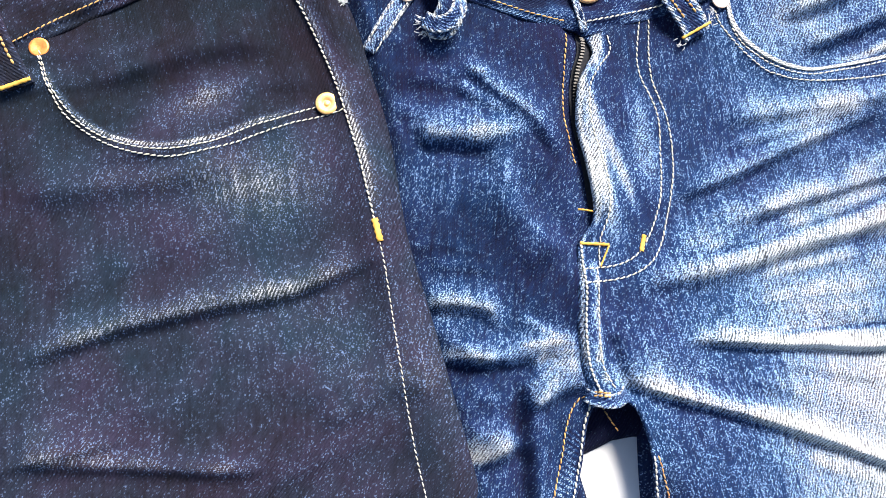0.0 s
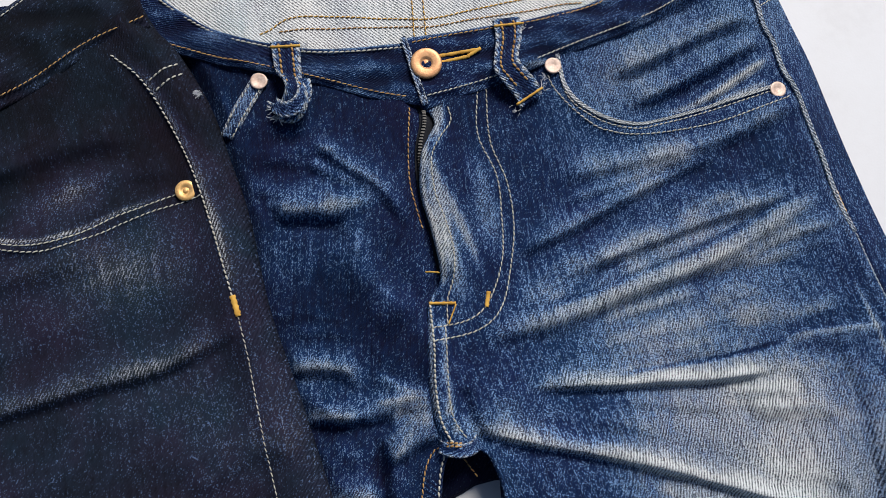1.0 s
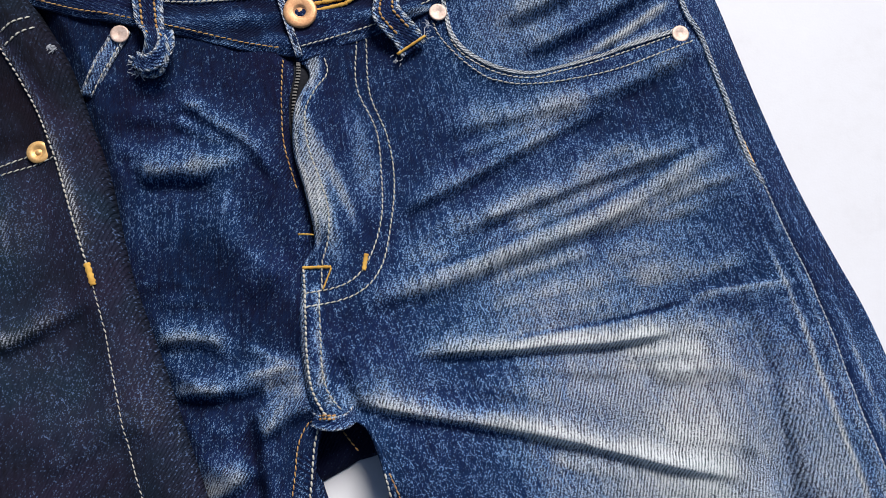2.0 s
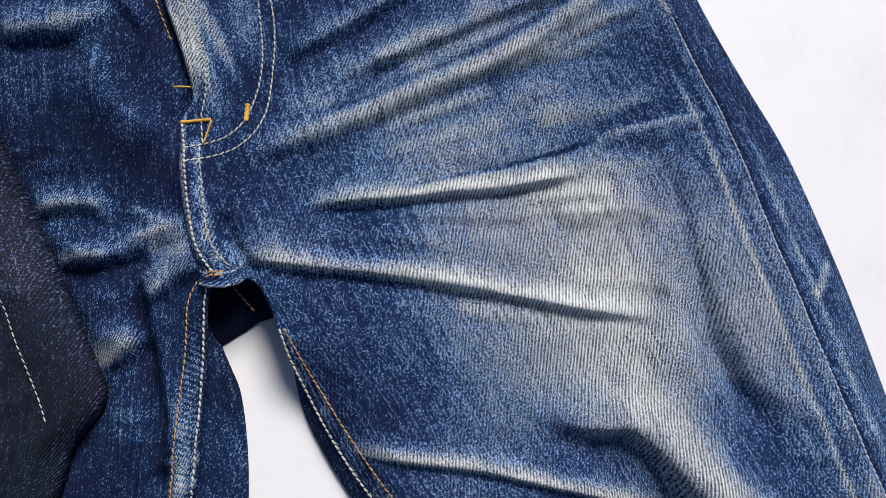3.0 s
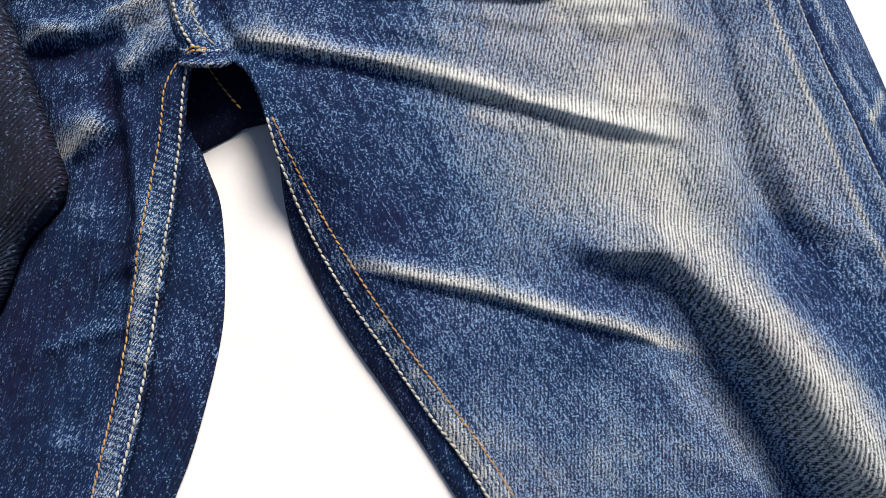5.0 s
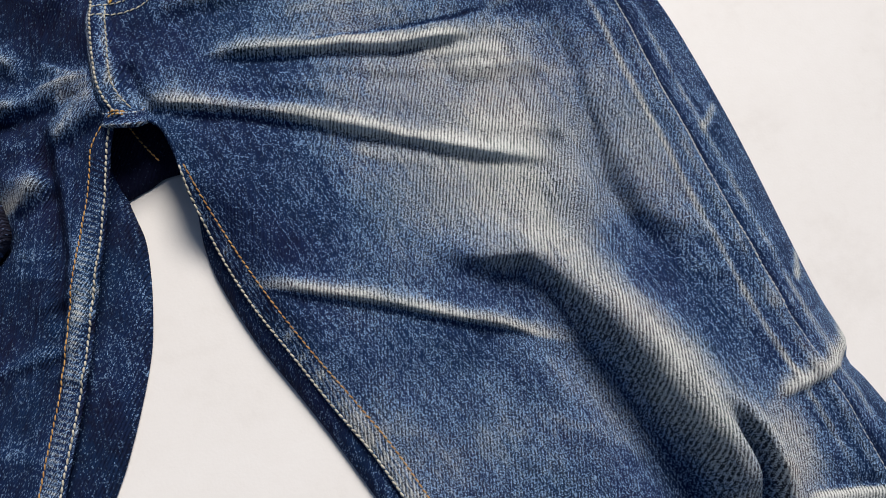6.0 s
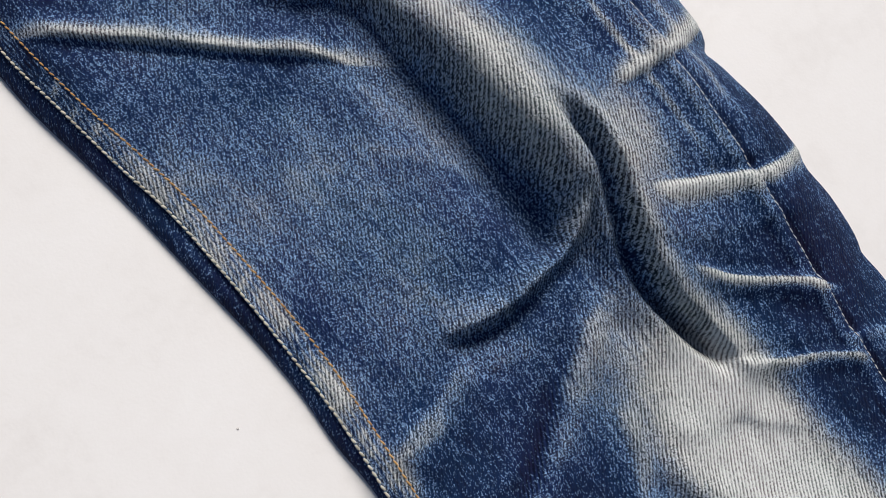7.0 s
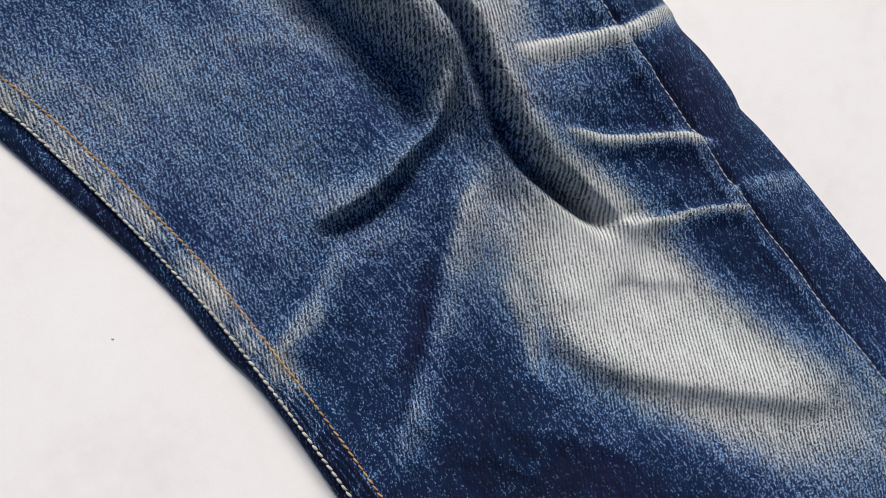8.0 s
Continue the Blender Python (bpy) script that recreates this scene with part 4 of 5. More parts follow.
def inner_back():
    x, t = np.linspace(-0.06, 0.345, 120)[None], np.linspace(0, 1, 50)[:, None]
    low = WAIST_Y(x) + 0.010
    y = low * (1 - t) + 0.272 * t
    y = np.where(low > 0.262, low + 0.01 * t, y)
    z = 0.0085 + 0.004 * smooth(t) + 0.0012 * ripples(x, y, 0.05, 61)
    part("back_lining", np.stack([x + 0 * t, y, z], -1).reshape(-1, 3), grid_faces(50, 120), INNER_DENIM, jeans, "pale undyed reverse of the back panel", (0.55 + 0.12 * ripples(x, y, 0.05, 62)).ravel(), np.stack([x + 0 * t, y], -1).reshape(-1, 2))


inner_back()
band("back_waistband", [(-0.060, 0.256), (-0.027, 0.262), (0.015, 0.266), (0.067, 0.270), (0.118, 0.270), (0.20, 0.268), (0.30, 0.270)], [(-0.065, 0.298), (-0.027, 0.304), (0.015, 0.308), (0.067, 0.312), (0.118, 0.312), (0.20, 0.310), (0.30, 0.312)], lambda x, y: 0.0145 + 0 * x, BLUE_DENIM, jeans, "dark inside of the back waistband", fade=0.04)


def z_right(x, y):
    return right_surface(np.asarray(x, float), np.asarray(y, float))[0]


def z_left(x, y):
    return left_surface(np.asarray(x, float), np.asarray(y, float))[0]


stitches("inseam_stitching", IN_PALE[1:], lambda x, y: z_right(np.maximum(x, LEG_LEFT_LINE(y) + 0.001), y), PALE_THREAD, jeans, "pale chain stitching", size=0.00050)
stitches("inseam_stitching", IN_ORANGE, z_right, ORANGE_THREAD, jeans, "orange topstitching", size=0.00036)
stitches("inseam_stitching", L_PALE, lambda x, y: z_left(np.minimum(x, x_at(L_PALE)(y)), y), PALE_THREAD, jeans, "pale chain stitching", size=0.00050)
stitches("inseam_stitching", L_ORANGE, z_left, ORANGE_THREAD, jeans, "orange topstitching", size=0.00036)
stitches("side_stitching", OUT_SEAM[:10], z_right, PALE_THREAD, jeans, "pale side seam stitching", size=0.00046, lift=0.0002)
stitches("side_stitching", OUT_SEAM[9:16], z_right, FRAY, jeans, "bluish white side seam stitching", size=0.00044, lift=0.0002)
stitches("side_stitching", OUT_SEAM[15:], z_right, FRAY, jeans, "faint side seam stitching", size=0.00030, lift=-0.0001)
FLY_OUTER = [(0.157, 0.174), (0.154, 0.144), (0.159, 0.119), (0.159, 0.097), (0.154, 0.075), (0.145, 0.052), (0.131, 0.041), (0.106, 0.038)]
FLY_INNER = [(0.152, 0.174), (0.148, 0.148), (0.154, 0.123), (0.153, 0.100), (0.149, 0.076), (0.139, 0.056), (0.127, 0.047), (0.106, 0.045)]
stitches("fly_stitching", FLY_OUTER, z_right, PALE_THREAD, jeans, "pale fly stitching")
stitches("fly_stitching", FLY_INNER, z_right, PALE_THREAD, jeans, "pale fly stitching")
stitches("fly_stitching", [(0.134, 0.166), (0.134, 0.157), (0.126, 0.147), (0.120, 0.136), (0.119, 0.118), (0.122, 0.102), (0.124, 0.086), (0.122, 0.071), (0.117, 0.059), (0.115, 0.046)], z_right, PALE_THREAD, jeans, "pale fly stitching")
stitches("crotch_stitching", [(0.1075, 0.058), (0.1060, 0.037), (0.1037, 0.017), (0.1035, 0.000), (0.1070, -0.0115), (0.1105, -0.0155)], z_right, PALE_THREAD, jeans, "pale crotch seam stitching", size=0.00055, pitch=0.0026)
stitches("crotch_stitching", [(0.1135, 0.045), (0.1115, 0.027), (0.1097, 0.008), (0.1107, -0.003), (0.1155, -0.0125)], z_right, PALE_THREAD, jeans, "pale crotch seam stitching")
stitches("zip_stitching", [(0.113, 0.169), (0.109, 0.146), (0.107, 0.124), (0.110, 0.099)], z_left, ORANGE_THREAD, jeans, "orange zip stitching")
stitches("pocket_stitching", [(x, y - 0.0010) for x, y in POCKET_EDGE], z_right, PALE_THREAD, jeans, "pale pocket stitching")
stitches("pocket_stitching", POCKET_SEAM, z_right, PALE_THREAD, jeans, "pale pocket stitching")
LIP = [(x + 0.0006, y + 0.0016) for x, y in POCKET_EDGE]
ribbon("pocket_edge", [(x, y, float(z_right(x, y)) + 0.0002) for x, y in spline(LIP, 16)], ((0.95, 0.2, 0), (0.15, 0.95, 0)), 0.0024, 0.0008, BLUE_DENIM, jeans, "thin rubbed pale lip of the pocket", fade=0.80, n=80, edge_fade=0.2)
ribbon("side_seam", [(x - 0.0006, y, float(z_right(x - 0.0006, y)) + 0.0003) for x, y in spline(OUT_SEAM[:11], 24)], ((1, 0.1, 0), (1, 0.2, 0)), 0.0026, 0.0009, BLUE_DENIM, jeans, "rubbed pale ridge of the side seam", fade=0.62, n=110, edge_fade=0.3)
HEM = [(0.0345, 0.197), (0.029, 0.1895), (0.022, 0.180), (0.012, 0.166)]
ribbon("pocket_edge", [(x, y, float(z_left(x, y)) + 0.0008) for x, y in HEM], ((0.85, -0.5, 0), (0.85, -0.5, 0)), 0.0090, 0.0012, BLUE_DENIM, jeans, "rubbed light blue pocket hem", fade=0.38, n=24, edge_fade=0.4)
for off in (-0.0032, 0.0032):
    stitches("pocket_stitching", [(x + 0.86 * off, y - 0.5 * off) for x, y in HEM], lambda x, y: z_left(x, y) + 0.0016, PALE_THREAD, jeans, "pale pocket stitching")
for bar in ([(0.3275, 0.2105), (0.3400, 0.2175)], [(0.3280, 0.2065), (0.3420, 0.2140)]):
    stitches("side_stitching", bar, z_right, PALE_THREAD, jeans, "pale bar of stitching")
stitches("waist_stitching", [(x, y + 0.002) for x, y in WAIST_LOW[1:8]], lambda x, y: waist_left(x, y) + 0.0018, ORANGE_THREAD, jeans, "orange waistband stitching")
stitches("waist_stitching", [(x, y + 0.0025) for x, y in WAIST_LOW[8:]], lambda x, y: 0.0272 + 0 * x, PALE_THREAD, jeans, "pale waistband stitching")
stitches("waist_stitching", [(0.119, 0.2045), (0.142, 0.2065), (0.168, 0.208), (0.195, 0.210), (0.226, 0.215), (0.245, 0.2235), (0.271, 0.233)], lambda x, y: 0.0272 + 0 * x, ORANGE_THREAD, jeans, "orange waistband stitching")
stitches("waist_stitching", [(-0.023, 0.257), (-0.006, 0.239), (0.014, 0.223), (0.035, 0.214), (0.059, 0.207), (0.084, 0.204), (0.115, 0.203)], lambda x, y: waist_left(x, y) + 0.0016, PALE_THREAD, jeans, "pale waistband stitching", size=0.0005)


def inside(x, y):
    return 0.0085 + 0.004 * smooth((y - WAIST_Y(x) - 0.010) / np.maximum(0.262 - WAIST_Y(x), 0.01)) + 0.0012 * ripples(x, y, 0.05, 61)


stitches("lining_stitching", [(0.035, 0.228), (0.041, 0.230), (0.055, 0.235), (0.086, 0.232), (0.123, 0.226), (0.138, 0.226), (0.166, 0.229), (0.201, 0.233), (0.236, 0.234)], inside, YELLOW_THREAD, jeans, "yellow stitching")
stitches("lining_stitching", [(0.046, 0.228), (0.085, 0.2255), (0.122, 0.2215), (0.136, 0.221), (0.165, 0.223), (0.226, 0.226)], inside, ORANGE_THREAD, jeans, "orange stitching")
stitches("lining_stitching", [(0.126, 0.268), (0.125, 0.242), (0.123, 0.215)], inside, YELLOW_THREAD, jeans, "yellow stitching", lift=0.0008)
stitches("lining_stitching", [(0.134, 0.268), (0.1315, 0.241), (0.130, 0.215)], inside, YELLOW_THREAD, jeans, "yellow stitching", lift=0.0008)
stitches("lining_stitching", [(-0.050, 0.2565), (-0.027, 0.2615), (0.015, 0.2655), (0.067, 0.2695), (0.118, 0.2695)], lambda x, y: 0.0165 + 0 * x, YELLOW_THREAD, jeans, "yellow stitching")
stitches("lining_stitching", [(-0.050, 0.2605), (-0.027, 0.2655), (0.015, 0.2695), (0.067, 0.2735), (0.118, 0.2735)], lambda x, y: 0.0168 + 0 * x, ORANGE_THREAD, jeans, "orange stitching")
stitches("seat_stitching", [(0.109, -0.012), (0.114, -0.023), (0.120, -0.034)], lambda x, y: 0.0125 + 0 * x, ORANGE_THREAD, jeans, "orange seat seam stitching", size=0.0004)


def bar_tack(a, b, z_of, mat, parent, wide=0.0016):
    """A short dense bar of thread."""
    n = 12
    t = np.linspace(0, 1, n)
    x, y = a[0] + (b[0] - a[0]) * t, a[1] + (b[1] - a[1]) * t
    z = z_of(x, y) + 0.0006
    d = np.array([b[0] - a[0], b[1] - a[1]])
    d /= np.hypot(*d)
    verts, faces = [], []
    for i in range(n):
        for k, (o, h) in enumerate(((-1, -0.6), (-0.8, 0.5), (0, 1.0), (0.8, 0.5), (1, -0.6))):
            wob = 1 + 0.2 * math.sin(i * 2.3)
            verts.append((x[i] - d[1] * o * wide / 2 * wob, y[i] + d[0] * o * wide / 2 * wob, z[i] + h * 0.0006))
    faces = [tuple(f) for f in grid_faces(n, 5)] + [(0, 1, 2, 3, 4), tuple((n - 1) * 5 + k for k in (4, 3, 2, 1, 0))]
    return part("bar_tack", verts, faces, mat, parent, "dense bright orange bar tack")


bar_tack((0.107, 0.0585), (0.121, 0.0565), z_right, YELLOW_THREAD, jeans)
bar_tack((0.121, 0.056), (0.1155, 0.046), z_right, YELLOW_THREAD, jeans, 0.0008)
bar_tack((0.139, 0.060), (0.1365, 0.052), z_right, YELLOW_THREAD, jeans, 0.0022)
bar_tack((0.1075, 0.0750), (0.1155, 0.0738), lambda x, y: z_right(x + 0.012, y) - 0.003, YELLOW_THREAD, jeans, 0.0009)
bar_tack((0.3475, 0.090), (0.3515, 0.076), z_right, YELLOW_THREAD, jeans, 0.0022)
for shift in (0.0, 0.0016):
    stitches("crotch_tack", [(0.1015, -0.0160 + shift), (0.1060, -0.0150 + shift), (0.1120, -0.0160 + shift), (0.1200, -0.0160 + shift)], lambda x, y: 0.0345 - 150 * (x - 0.109) ** 2, ORANGE_THREAD, jeans, "orange tacking across the crotch", pitch=0.0022, size=0.0005)


def crotch_knot():
    """The bulky end of the crotch seam, where four seams meet."""
    ribbon("crotch_knot", [(0.1025, -0.0145, 0.0280), (0.1060, -0.0168, 0.0310), (0.1115, -0.0182, 0.0318), (0.1170, -0.0178, 0.0290), (0.1205, -0.0150, 0.0250)], ((0.3, 1, 0), (-0.3, 1, 0)), 0.0070, 0.0026, BLUE_DENIM, jeans, "thick worn knot of denim at the crotch", fade=0.25, n=18)


crotch_knot()


def zipper():
    zip_ob = tagged(new("zip"), "dark metal zip half hidden by the fly")
    zip_ob.parent = jeans
    line = spline([(0.1165, 0.170), (0.1155, 0.158), (0.1115, 0.146), (0.1095, 0.132), (0.1095, 0.115), (0.1115, 0.098), (0.1125, 0.080), (0.1125, 0.073)], 60)
    t = np.linspace(0.0015, 0.014, 9)
    x, y = line[:, :1] + t[None], line[:, 1:] + 0 * t[None]
    z = z_left(x, y) + 0.0012
    part("zip_tape", np.stack([x, y, z], -1).reshape(-1, 3), grid_faces(60, 9), ZIP_TAPE, zip_ob, "woven zip tape, near black for the shaded gap")
    tooth = None
    for i in range(26):
        a = spline(line, 60)[i]
        if tooth is None:
            bm = bmesh.new()
            bmesh.ops.create_cube(bm, size=1.0, matrix=Matrix.Diagonal((0.0021, 0.0008, 0.0012, 1)))
            me = bpy.data.meshes.new("zip_tooth")
            bm.to_mesh(me)
            bm.free()
            me.materials.append(ZIP_METAL)
            tooth = me
        ob = new("zip_tooth", tooth)
        ob.parent = zip_ob
        ob.matrix_basis = pose(a[0] + 0.0040, a[1], float(z_left(a[0], a[1])) + 0.002, 0, 8, -6)


zipper()

ribbon("waistband_end", [(0.1148, 0.2085, 0.0262), (0.1165, 0.199, 0.0264), (0.1180, 0.188, 0.0264), (0.1200, 0.177, 0.0264), (0.1215, 0.1675, 0.0262)], ((1, 0.2, 0), (1, 0.2, 0)), 0.0036, 0.0014, BLUE_DENIM, jeans, "frayed pale end of the waistband", fade=0.46, n=30, edge_fade=0.45)
# button and rivets
BUTTON = [(0.0085, 0.0), (0.0088, 0.0012), (0.0085, 0.0021), (0.0078, 0.0025), (0.0060, 0.0024), (0.0040, 0.0023), (0.0034, 0.0021), (0.0028, 0.0013), (0.0022, 0.0011), (0.0014, 0.0013), (0.0006, 0.0014)]
button = lathe("button", BUTTON, (0.1255, 0.191, 0.0270), COPPER, jeans, "round copper jeans button with a dimpled centre", 40, (4, -3))
RIVET = [(0.0045, 0.0), (0.0048, 0.0005), (0.0047, 0.0009), (0.0042, 0.0011), (0.0036, 0.0010), (0.0020, 0.0010), (0.0012, 0.0007), (0.0005, 0.0007)]
lathe("rivet", RIVET, (0.033, 0.194, max(0.0215, float(z_left(0.033, 0.194)) + 0.002)), ROSE, jeans, "flat pale copper rivet", 24)
lathe("rivet", RIVET, (0.1965, 0.182, 0.0255), ROSE, jeans, "flat pale copper rivet", 24)
lathe("rivet", RIVET, (0.3245, 0.1525, float(z_right(0.3245, 0.1525))), ROSE, jeans, "flat pale copper rivet", 24)
for a, b in (((0.133, 0.1945), (0.157, 0.1960)), ((0.133, 0.1905), (0.150, 0.1925)), ((0.149, 0.1925), (0.157, 0.1965))):
    bar_tack(a, b, lambda x, y: 0.0274 + 0 * x, YELLOW_THREAD, jeans, 0.0020)

# belt loops
LOOP_1 = [(0.0495, 0.2135, 0.0250), (0.050, 0.2095, 0.0285), (0.0500, 0.2010, 0.0290), (0.0500, 0.1920, 0.0295), (0.0525, 0.1850, 0.0330), (0.0530, 0.1785, 0.0335), (0.0495, 0.1730, 0.0300), (0.0445, 0.1725, 0.0260), (0.0400, 0.1750, 0.0235)]
loop_1 = ribbon("belt_loop", LOOP_1, ((1, -0.05, 0), (0.45, -0.9, 0.1)), 0.0155, 0.0014, BLUE_DENIM, jeans, "dark belt loop, torn free and curling at its lower end", fade=0.08, edge_fade=0.85)
CUFF = [(0.0570, 0.1890, 0.0300), (0.0572, 0.1800, 0.0338), (0.0530, 0.1735, 0.0342), (0.0460, 0.1722, 0.0318), (0.0405, 0.1770, 0.0272)]
ribbon("curled_end", CUFF, ((-1, 0.15, 0.25), (0.45, 0.85, 0.2)), 0.0085, 0.0012, BLUE_DENIM, loop_1, "frayed curl of the torn loop", fade=0.22, n=34, edge_fade=0.7)
LOOP_2 = [(0.1740, 0.2125, 0.0260), (0.1740, 0.2090, 0.0295), (0.1735, 0.2000, 0.0300), (0.1705, 0.1900, 0.0305), (0.1690, 0.1820, 0.0330), (0.1730, 0.1750, 0.0325), (0.1775, 0.1690, 0.0300), (0.1800, 0.1620, 0.0280)]
loop_2 = ribbon("belt_loop", LOOP_2, ((1, 0, 0), (0.88, 0.47, 0)), 0.0155, 0.0014, BLUE_DENIM, jeans, "dark belt loop, torn free and kinked at its lower end", fade=0.08, edge_fade=0.85)


def loop_stitches(path, across, offset, mat, parent):
    q = spline(path, 60)
    t = np.linspace(0, 1, 60)[:, None]
    w = np.array(across[0], float) * (1 - t) + np.array(across[1], float) * t
    w /= np.linalg.norm(w, axis=1)[:, None]
    p = q + w * offset
    order = np.argsort(p[:, 1])
    stitches("loop_stitching", p[4:52:4, :2], lambda x, y: np.interp(y, p[order, 1], p[order, 2]) + 0.0010, mat, parent, "orange stitching", size=0.0006)


for off in (-0.0035, 0.0035):
    loop_stitches(LOOP_1[:6], ((1, -0.05, 0), (0.8, -0.4, 0)), off, ORANGE_THREAD, loop_1)
    loop_stitches(LOOP_2, ((1, 0, 0), (0.88, 0.47, 0)), off, ORANGE_THREAD, loop_2)
bar_tack((0.042, 0.2095), (0.058, 0.2085), lambda x, y: 0.0298 + 0 * x, YELLOW_THREAD, loop_1, 0.0014)
bar_tack((0.166, 0.2070), (0.183, 0.2070), lambda x, y: 0.0308 + 0 * x, YELLOW_THREAD, loop_2, 0.0014)
bar_tack((0.171, 0.1600), (0.187, 0.1680), lambda x, y: 0.0300 + 0 * x, YELLOW_THREAD, loop_2, 0.0014)


def frays(name, spots, parent, rng, size=1.0, count=7):
    """Loose cotton ends at a torn edge."""
    verts, faces = [], []
    for x, y, z, a in spots:
        for _ in range(count):
            b, n = a + rng.normal(0, 0.5), 6
            long = size * rng.uniform(0.002, 0.006)
            bend, r = rng.normal(0, 0.5), 0.00022
            ox, oy = rng.normal(0, 0.0012, 2)
            start = len(verts)
            for i in range(n):
                t = i / (n - 1)
                c = b + bend * t
                px, py, pz = x + ox + math.cos(c) * long * t, y + oy + math.sin(c) * long * t, z + 0.001 * t - 0.0015 * t * t
                for k in range(4):
                    q = 1.5708 * k
                    verts.append((px - math.sin(c) * r * math.cos(q), py + math.cos(c) * r * math.cos(q), pz + r * math.sin(q)))
            for i in range(n - 1):
                for k in range(4):
                    p, o = start + i * 4 + k, start + i * 4 + (k + 1) % 4
                    faces.append((p, o, o + 4, p + 4))
    return tagged(part(name, verts, faces, FRAY, parent, "loose pale cotton threads"), kind="stuff")


FRAY_RNG = np.random.RandomState(4)
frays("frayed_end", [(0.038, 0.176, 0.0240, 2.9), (0.039, 0.172, 0.0240, 3.4), (0.042, 0.170, 0.0250, 4.2), (0.059, 0.207, 0.0300, 0.2)], loop_1, FRAY_RNG, 0.6, 8)
frays("frayed_end", [(0.187, 0.169, 0.0295, 0.6), (0.171, 0.158, 0.0285, 3.9), (0.182, 0.205, 0.0310, 0.4), (0.189, 0.173, 0.0290, 0.9)], loop_2, FRAY_RNG, 0.6, 8)

# ---- the darker pair, on top of one leg ----
dark_jeans = tagged(new("dark_jeans"), "almost black raw denim jeans overlapping the blue pair", "jeans")
D_SEAM = [(-0.043, 0.216), (-0.026, 0.196), (-0.009, 0.155), (0.001, 0.115), (0.006, 0.087), (0.009, 0.069), (0.0115, 0.051), (0.015, 0.009), (0.019, -0.031), (0.024, -0.062)]
D_WAIST = [(-0.25, 0.12), (-0.162, 0.167), (-0.137, 0.180), (-0.110, 0.192), (-0.084, 0.203), (-0.054, 0.221), (-0.022, 0.233), (0.01, 0.25)]
D_POCKET_SEAM = [(-0.1455, 0.166), (-0.141, 0.151), (-0.132, 0.134), (-0.112, 0.119), (-0.086, 0.112), (-0.060, 0.117), (-0.033, 0.126), (-0.003, 0.132)]
crease("dark", 0.0016, 0.0040, 0.02, 0.004, 0.0, *[((a[0] + b[0]) / 2, (a[1] + b[1]) / 2) for a, b in zip(spline(D_POCKET, 9), spline(D_POCKET_SEAM, 9))])
crease("dark", 0.0004, 0.0015, 0.55, 0.0014, 0.0, *[(x, y + 0.001) for x, y in D_POCKET])
crease("dark", 0.0016, 0.0022, 0.5, 0.0022, 0.5, *[(x + 0.0015, y) for x, y in D_SEAM[:6]])
crease("dark", 0.0006, 0.0030, 0.0, 0.0022, 0.3, *D_SEAM[5:])
D_TOP = y_at(D_WAIST)
panel("leg_panel", lambda y: -0.24 + 0 * y, D_EDGE, D_TOP, -0.19, 200, 330, dark_surface, DARK_DENIM, dark_jeans, "raw dark denim with a few rubbed streaks", lip_right=0.014, tuck=0.006)


def z_dark(x, y):
    return dark_surface(np.asarray(x, float), np.asarray(y, float))[0]


band("waistband", D_WAIST[:-1], [(x - 0.022, y + 0.040) for x, y in D_WAIST[:-2]] + [(-0.032, 0.275)], lambda x, y: 0.0275 + 0 * x, DARK_DENIM, dark_jeans, "stiff dark waistband", rise=0.003, fade=0.05)
stitches("waist_stitching", [(x - 0.001, y + 0.002) for x, y in D_WAIST[:-1]], lambda x, y: 0.0305 + 0 * x, ORANGE_THREAD, dark_jeans, "orange waistband stitching")
stitches("waist_stitching", [(x - 0.020, y + 0.0365) for x, y in D_WAIST[:-2]] + [(-0.034, 0.270)], lambda x, y: 0.0302 + 0 * x, PALE_THREAD, dark_jeans, "pale waistband stitching")
stitches("pocket_stitching", [(x, y - 0.0012) for x, y in D_POCKET], z_dark, PALE_THREAD, dark_jeans, "pale pocket stitching")
stitches("pocket_stitching", D_POCKET_SEAM, z_dark, PALE_THREAD, dark_jeans, "pale pocket stitching")
stitches("side_stitching", D_SEAM[:6], z_dark, PALE_THREAD, dark_jeans, "pale side seam stitching", size=0.00046)
stitches("side_stitching", D_SEAM[5:], z_dark, PALE_THREAD, dark_jeans, "faint side seam stitching", size=0.0003, lift=-0.0001)
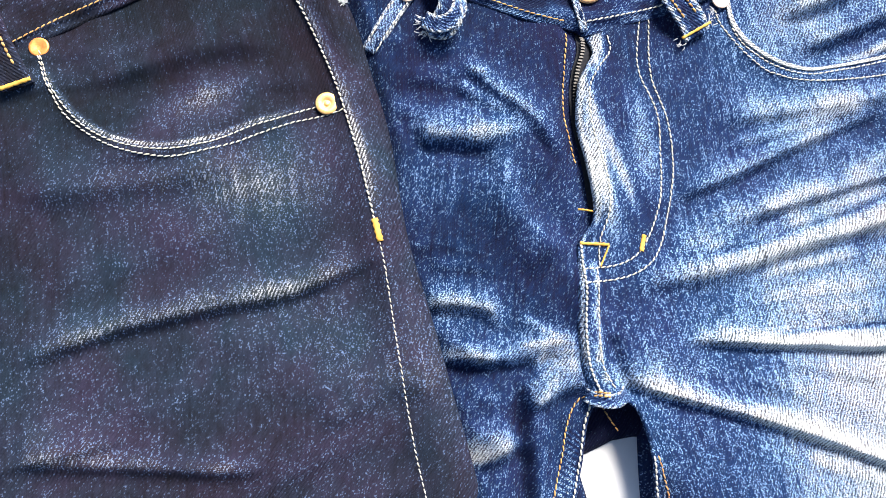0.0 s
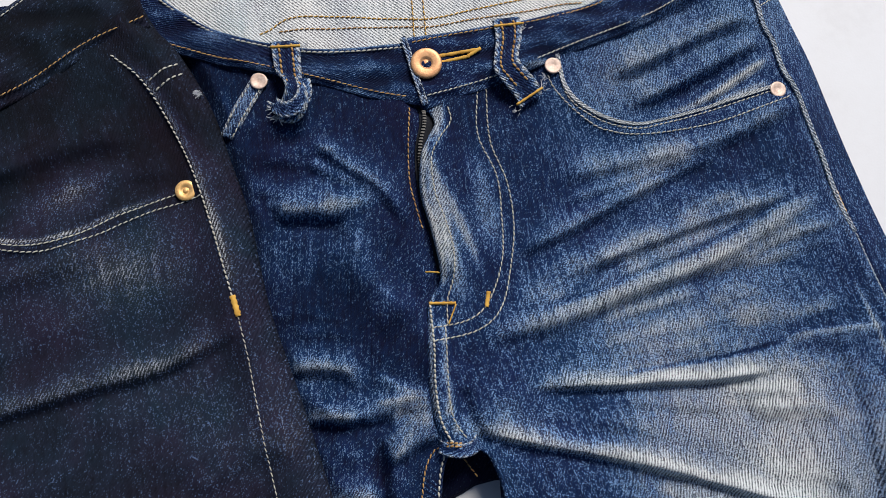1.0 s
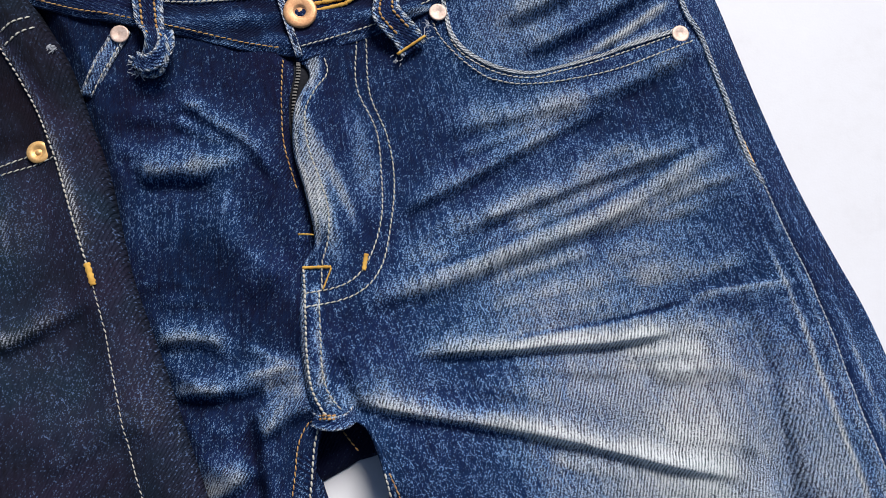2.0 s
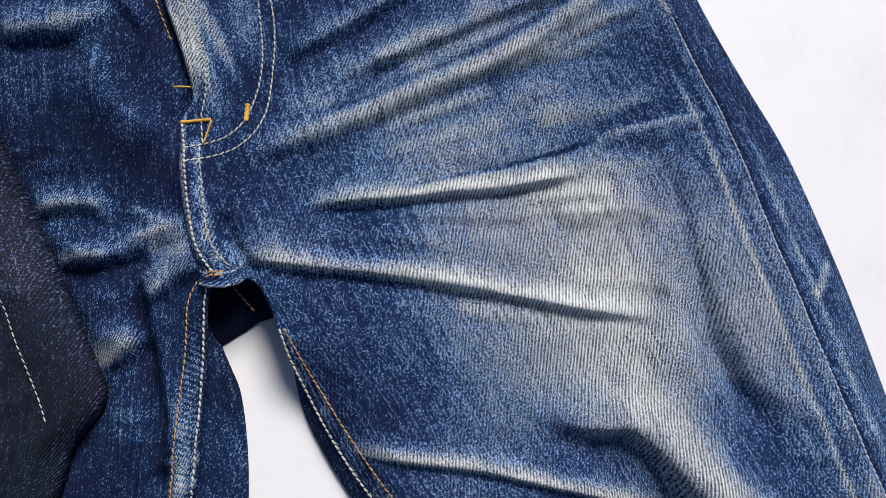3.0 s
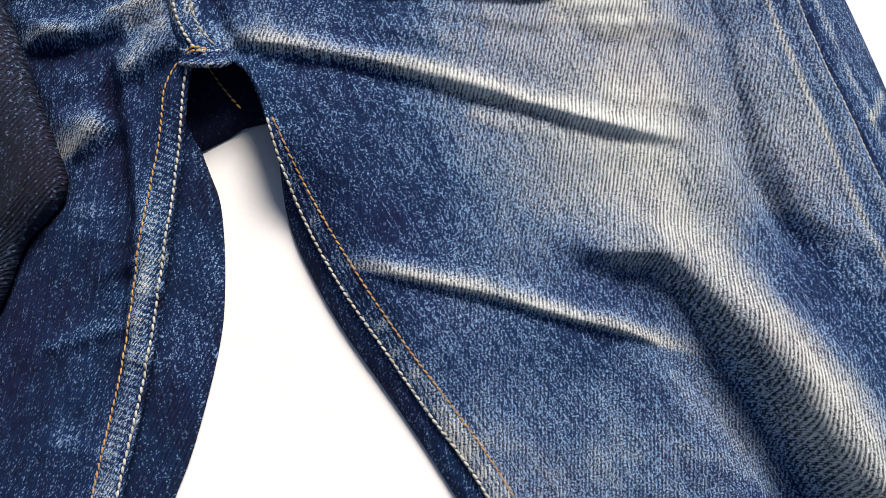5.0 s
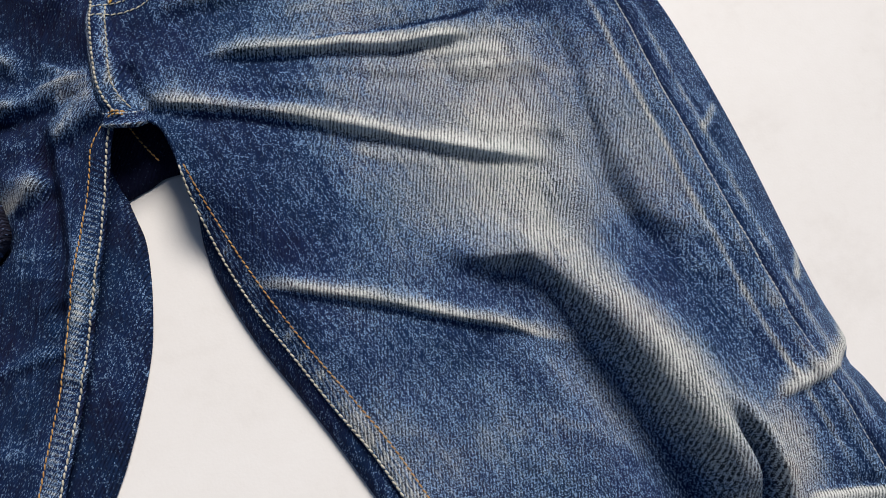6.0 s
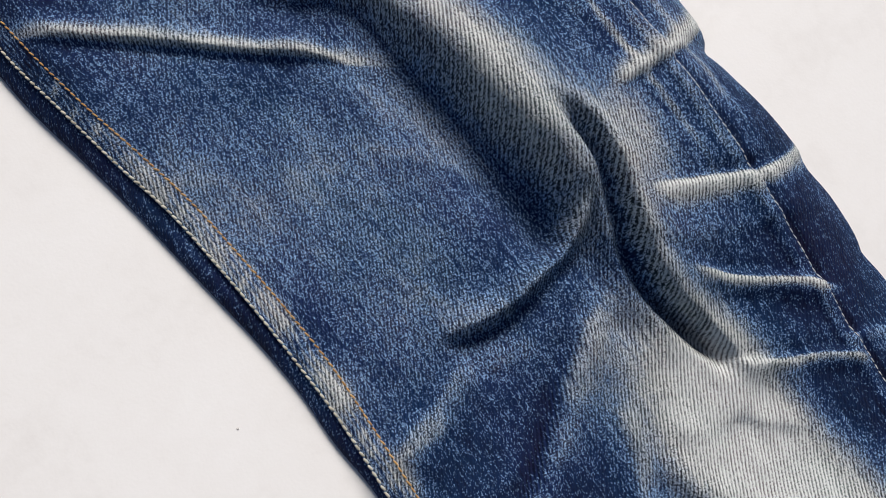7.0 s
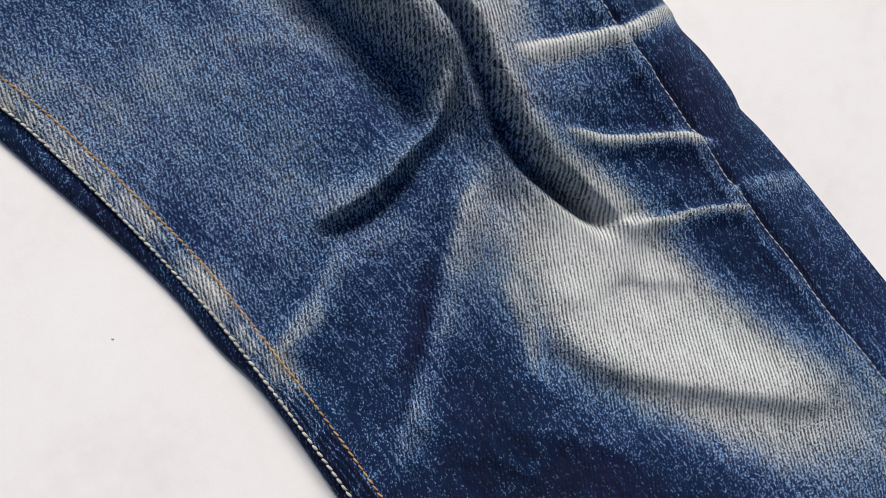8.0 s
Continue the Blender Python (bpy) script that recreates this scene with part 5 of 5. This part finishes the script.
stitches("side_stitching", [(-0.024, 0.1975), (-0.008, 0.2070)], z_dark, PALE_THREAD, dark_jeans, "pale bar of stitching", size=0.0005)
stitches("side_stitching", [(-0.021, 0.1915), (-0.006, 0.2010)], z_dark, PALE_THREAD, dark_jeans, "pale bar of stitching", size=0.0005)
bar_tack((0.0080, 0.076), (0.0100, 0.065), z_dark, YELLOW_THREAD, dark_jeans, 0.0030)
lathe("rivet", RIVET, (-0.145, 0.170, float(z_dark(-0.145, 0.170))), BRIGHT_COPPER, dark_jeans, "bright copper rivet", 24)
RING = [(0.0054, 0.0), (0.0057, 0.0006), (0.0053, 0.0011), (0.0040, 0.0012), (0.0024, 0.0011), (0.0020, 0.0004), (0.0015, 0.0004), (0.0012, 0.0010), (0.0005, 0.0011)]
lathe("rivet", RING, (-0.011, 0.136, float(z_dark(-0.011, 0.136)) + 0.0004), BRASS, dark_jeans, "pale brass rivet with a raised rim", 28)
D_LOOP = [(-0.176, 0.200, 0.0330), (-0.168, 0.184, 0.0350), (-0.161, 0.166, 0.0345), (-0.153, 0.149, 0.0325)]
d_loop = ribbon("belt_loop", D_LOOP, ((0.9, 0.43, 0), (0.95, 0.3, 0)), 0.0150, 0.0016, DARK_DENIM, dark_jeans, "dark belt loop with orange tacks", fade=0.05, edge_fade=0.3)
for off in (-0.0035, 0.0035):
    loop_stitches(D_LOOP, ((0.9, 0.43, 0), (0.95, 0.3, 0)), off, ORANGE_THREAD, d_loop)
bar_tack((-0.161, 0.148), (-0.147, 0.1525), lambda x, y: 0.0342 + 0 * x, YELLOW_THREAD, d_loop, 0.0020)

frays("torn_spot", [(-0.001, 0.189, float(z_dark(-0.001, 0.189)) + 0.0006, 0.4), (0.000, 0.1885, float(z_dark(0.0, 0.1885)) + 0.0006, 2.6)], dark_jeans, FRAY_RNG, 0.4, 26)

# ---- on the table ----
crumb = lathe("lint_crumb", [(0.0003, 0.0), (0.0005, 0.0002), (0.0003, 0.0004), (0.0001, 0.0005)], (0.179, -0.288, 0.0), LINT, None, "", 9)
tagged(crumb, "tiny grey crumb of lint on the white table", "lint")
